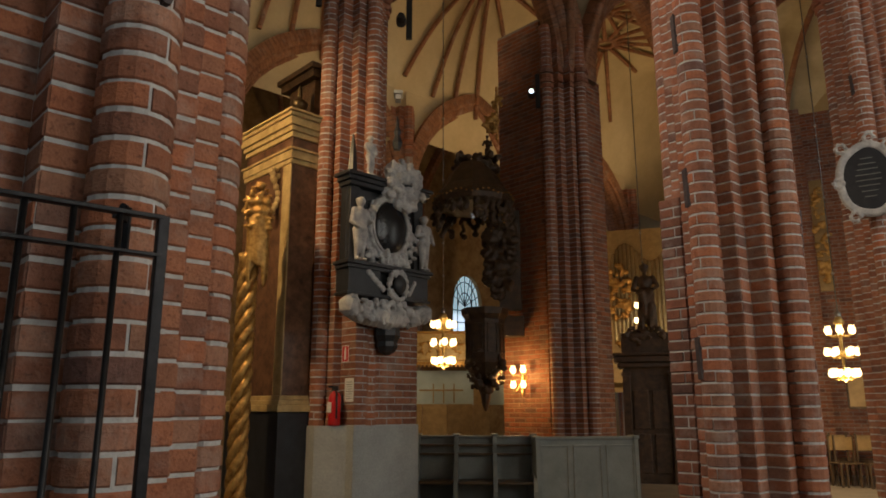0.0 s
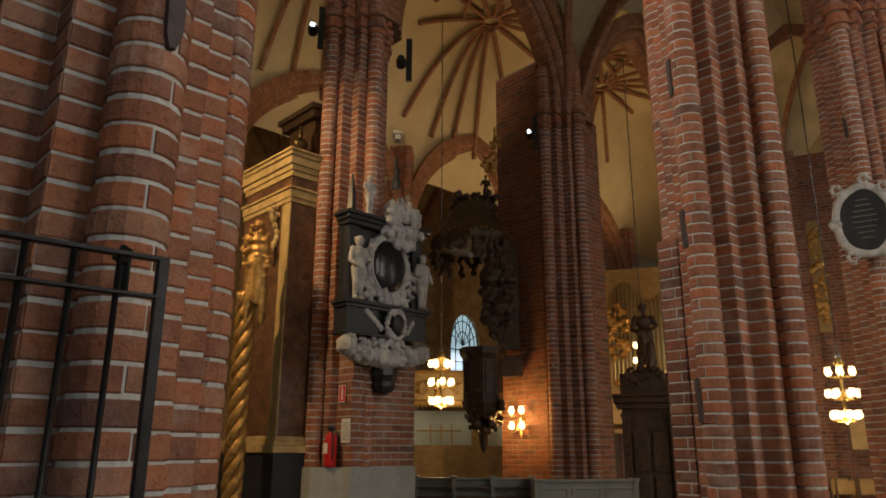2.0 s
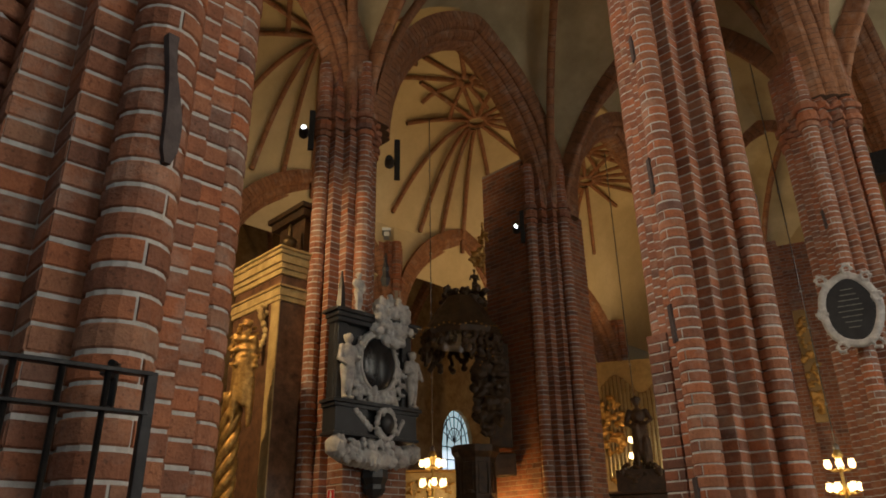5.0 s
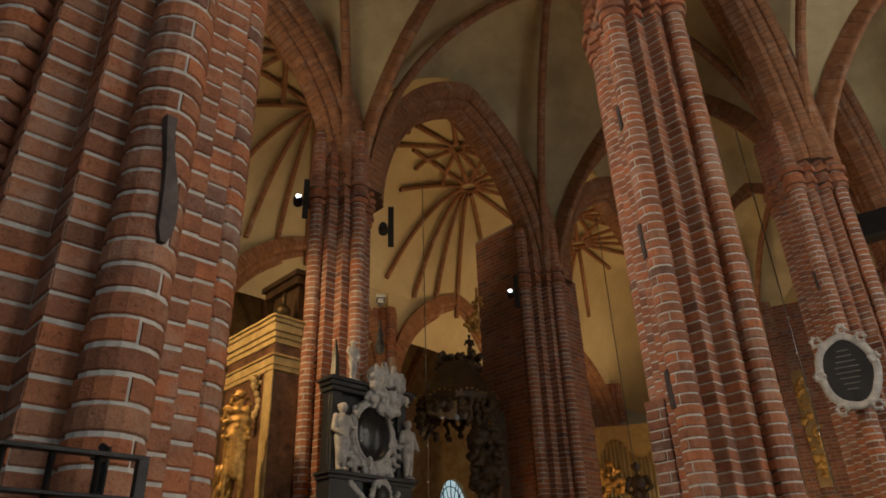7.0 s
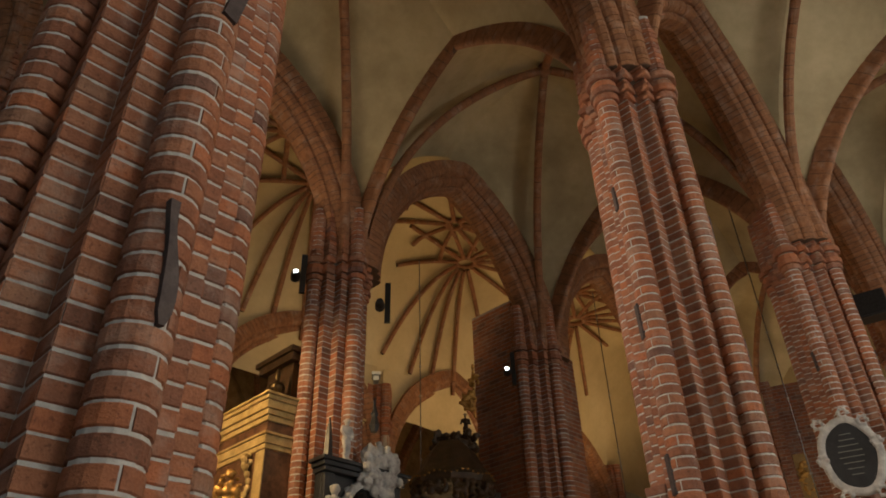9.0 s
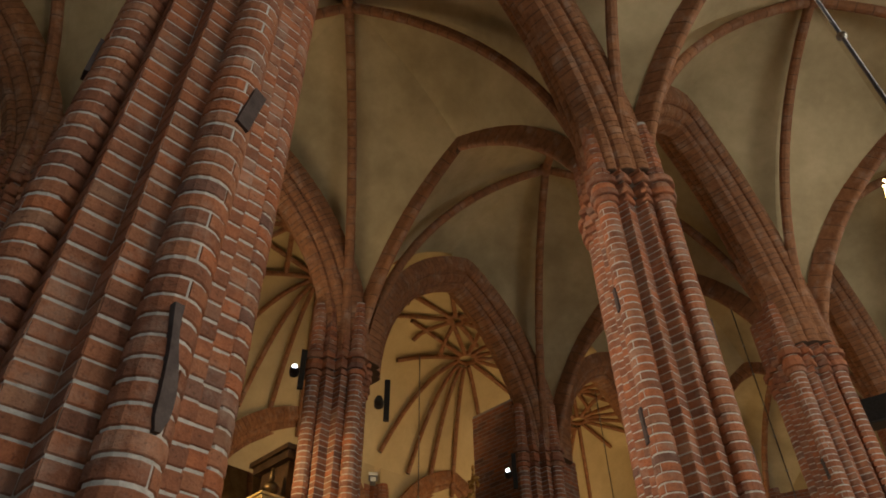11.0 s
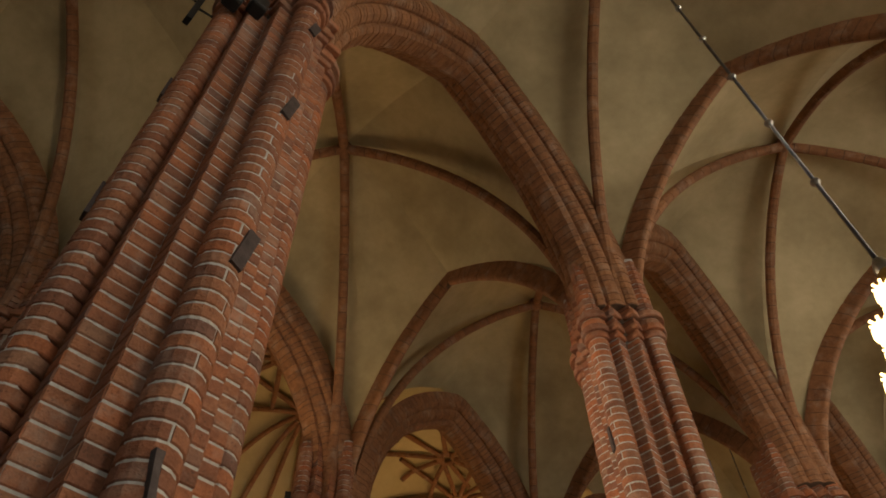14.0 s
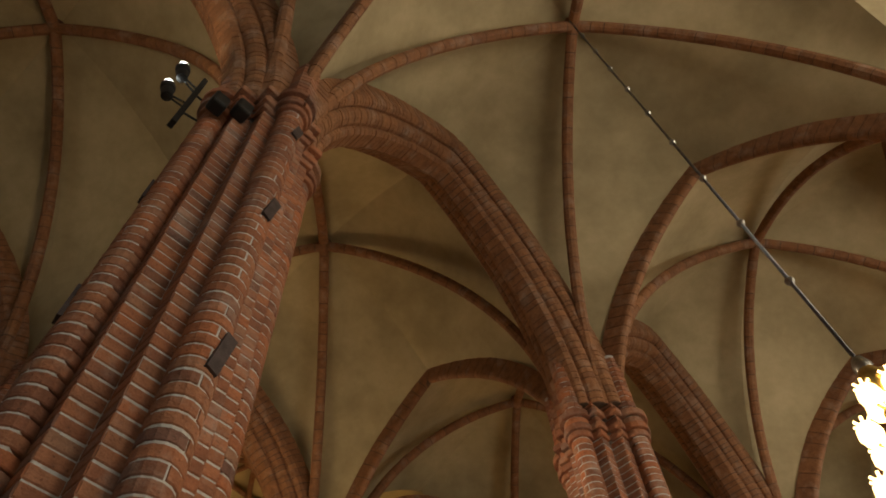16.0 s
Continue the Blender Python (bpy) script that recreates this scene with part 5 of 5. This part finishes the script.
for x, w, h in ((-1.3, 0.78, 1.65), (-0.5, 0.78, 1.65), (0.3, 0.78, 1.65), (0.98, 0.5, 2.3)):
    part("oak_panel", boxes((x, -0.2, h / 2 + 0.02, w, 0.1, h), (x, -0.26, h / 2 + 0.1, w - 0.2, 0.03, h - 0.4), bevel=0.01), OAK, gal, "yellow oak panel")
for k in range(3):
    part("handrail_post", boxes((-0.55 + 0.33 * k, -0.22, 2.0, 0.04, 0.05, 0.6)), OAK, gal)
part("handrail", boxes((-0.3, -0.22, 2.1, 1.4, 0.06, 0.05)), OAK, gal)

# ---- far right: chairs, brick pilasters, gilt frame ----
def chair(m):
    ob = thing("chair", m, "dark wooden chair with a yellow wooden back", "chair", "chairs in rows")
    part("seat", boxes((0, 0, 0.45, 0.42, 0.42, 0.03), bevel=0.008), PEW_WOOD, ob)
    for x in (-0.19, 0.19):
        for y in (-0.19, 0.19):
            part("leg", boxes((x, y, 0.225, 0.03, 0.03, 0.45)), PEW_WOOD, ob)
        part("back_post", boxes((x, 0.2, 0.72, 0.03, 0.03, 0.55)), PEW_WOOD, ob)
    part("backrest", boxes((0, 0.2, 0.82, 0.36, 0.02, 0.26), bevel=0.006), OAK, ob, "yellow oak back board")
    return ob


first = chair(facing(8.1, 14.9, 0) @ Matrix.Rotation(0.5, 4, "Z"))
for r in range(3):
    for k in range(5):
        if r or k:
            copy_thing(first, facing(8.1, 14.9, 0) @ Matrix.Translation((-0.6 + 0.5 * k, 0.75 * r, 0)) @ Matrix.Rotation(0.5, 4, "Z"))
pil = thing("brick_pilaster", facing(9.2, 17.2, 0), "lamplit orange brick pilasters on the end wall", "brickwork", kind="structure")
part("brickwork", joined(brick_block([(-0.8, -0.3), (-0.45, -0.3), (-0.45, 0.3), (-0.8, 0.3)], 0, 9.0, rnd), brick_block([(-0.35, -0.15), (-0.1, -0.15), (-0.1, 0.3), (-0.35, 0.3)], 0, 9.0, rnd), brick_block([(-0.1, 0.3), (1.6, 0.3), (1.6, 0.6), (-0.1, 0.6)], 0, 9.0, rnd)), BRICK, pil, "orange red brick", kind="stuff")
part("mortar_core", joined(prism([(-0.792, -0.292), (-0.458, -0.292), (-0.458, 0.292), (-0.792, 0.292)], 0, 9), prism([(-0.342, -0.142), (-0.108, -0.142), (-0.108, 0.292), (-0.342, 0.292)], 0, 9), prism([(-0.092, 0.308), (1.592, 0.308), (1.592, 0.592), (-0.092, 0.592)], 0, 9)), MORTAR_DIM, pil)
gf = thing("gilded_relief", facing(8.6, 15.9, 0), "tall gilded carved relief panel", "relief")
part("board", boxes((0.0, 0.1, 5.4, 0.3, 0.08, 2.6), bevel=0.01), OAK, gf)
fused(part("carving", blobs(moved(foliage(70, 0.14, 0.08, 1.2, 0.06, 91), 0, 0.08, 5.4), 1), GOLD, gf, "gilded leaf carving"), 0.02)
brd = thing("notice_board", facing(8.15, 14.95, 0), "dark framed board hung on the brick", "board")
part("panel", boxes((0.25, 0.9, 1.9, 0.3, 0.04, 0.7), bevel=0.01), OAK, brd)
part("frame", boxes((0.25, 0.89, 2.27, 0.36, 0.06, 0.05), (0.25, 0.89, 1.53, 0.36, 0.06, 0.05), (0.08, 0.89, 1.9, 0.04, 0.06, 0.76), (0.42, 0.89, 1.9, 0.04, 0.06, 0.76)), OAK_DARK, brd)

# ---- lamplight of the fixtures, and fill lamps that have none ----
WARM = (1.0, 0.62, 0.25)
# warm fill lamps added in mid-air to brighten the outer aisle's vaults
lamp("aisle_fill", "SPOT", spot(1.5, 1.4, 7.4), 105.0, WARM, 0.6, spot(1.9, 1.9, 13.0), angle=150)
lamp("aisle_fill", "SPOT", spot(2.5, 1.45, 7.4), 130.0, WARM, 0.6, spot(2.5, 1.7, 13.0), angle=150)
lamp("aisle_fill", "SPOT", spot(0.5, 1.6, 6.5), 160.0, WARM, 0.6, spot(0.5, 1.8, 13.0), angle=150)
lamp("aisle_fill", "SPOT", spot(3.5, 1.4, 7.0), 340.0, WARM, 0.6, spot(3.5, 1.4, 13.0), angle=150)
lamp("altar_spot", "SPOT", spot(0.12, 0.92, 6.6), 900.0, WARM, 0.15, (-1.8, 9.4, 3.7), angle=90)
# added fill lamp without a fixture, brightens the middle pier's left faces
lamp("aisle_fill", "SPOT", spot(0.15, 0.62, 6.2), 950.0, (1.0, 0.76, 0.5), 0.3, spot(1.0, 0.0, 4.6), angle=90)
lamp("vault_spot", "SPOT", (-1.95, 9.05, 7.75), 150.0, (1.0, 0.72, 0.4), 0.9, spot(0.45, 0.4, 12.5), angle=150)
lamp("vault_spot", "SPOT", (-2.08, 1.6, 8.35), 100.0, (1.0, 0.75, 0.45), 0.2, spot(-0.5, 0.45, 12.0), angle=110)
# unseen point lamp added to brighten the gallery front
lamp("gallery_fill", "POINT", (0.3, 22.5, 3.2), 26.0, WARM, 0.3)
lamp("organ_light", "POINT", (4.95, 17.6, 2.95), 400.0, WARM, 0.15)
lamp("chandelier_light", "POINT", (-0.02, 15.8, 2.2), 80.0, WARM, 0.15)
lamp("chandelier_light", "POINT", (7.43, 13.5, 1.85), 105.0, WARM, 0.15)
lamp("chandelier_light", "POINT", (2.42, 2.10, 3.2), 18.0, WARM, 0.15)
sc = local(2, 1, -0.44, 0.80, 2.09, -90)
lamp("sconce_light", "POINT", sc @ Vector((0.0, -0.5, 0.02)), 50.0, (1.0, 0.50, 0.11), 0.08)
spotlight(local(0, 1, 0.5, -0.5, 7.4, 45), "black spotlight aimed at the altar", lit=False)


# ---- single bricks, laid last ----
for owner, v, f, mat in SINGLE:
    part("brick", (v, f), mat, owner)
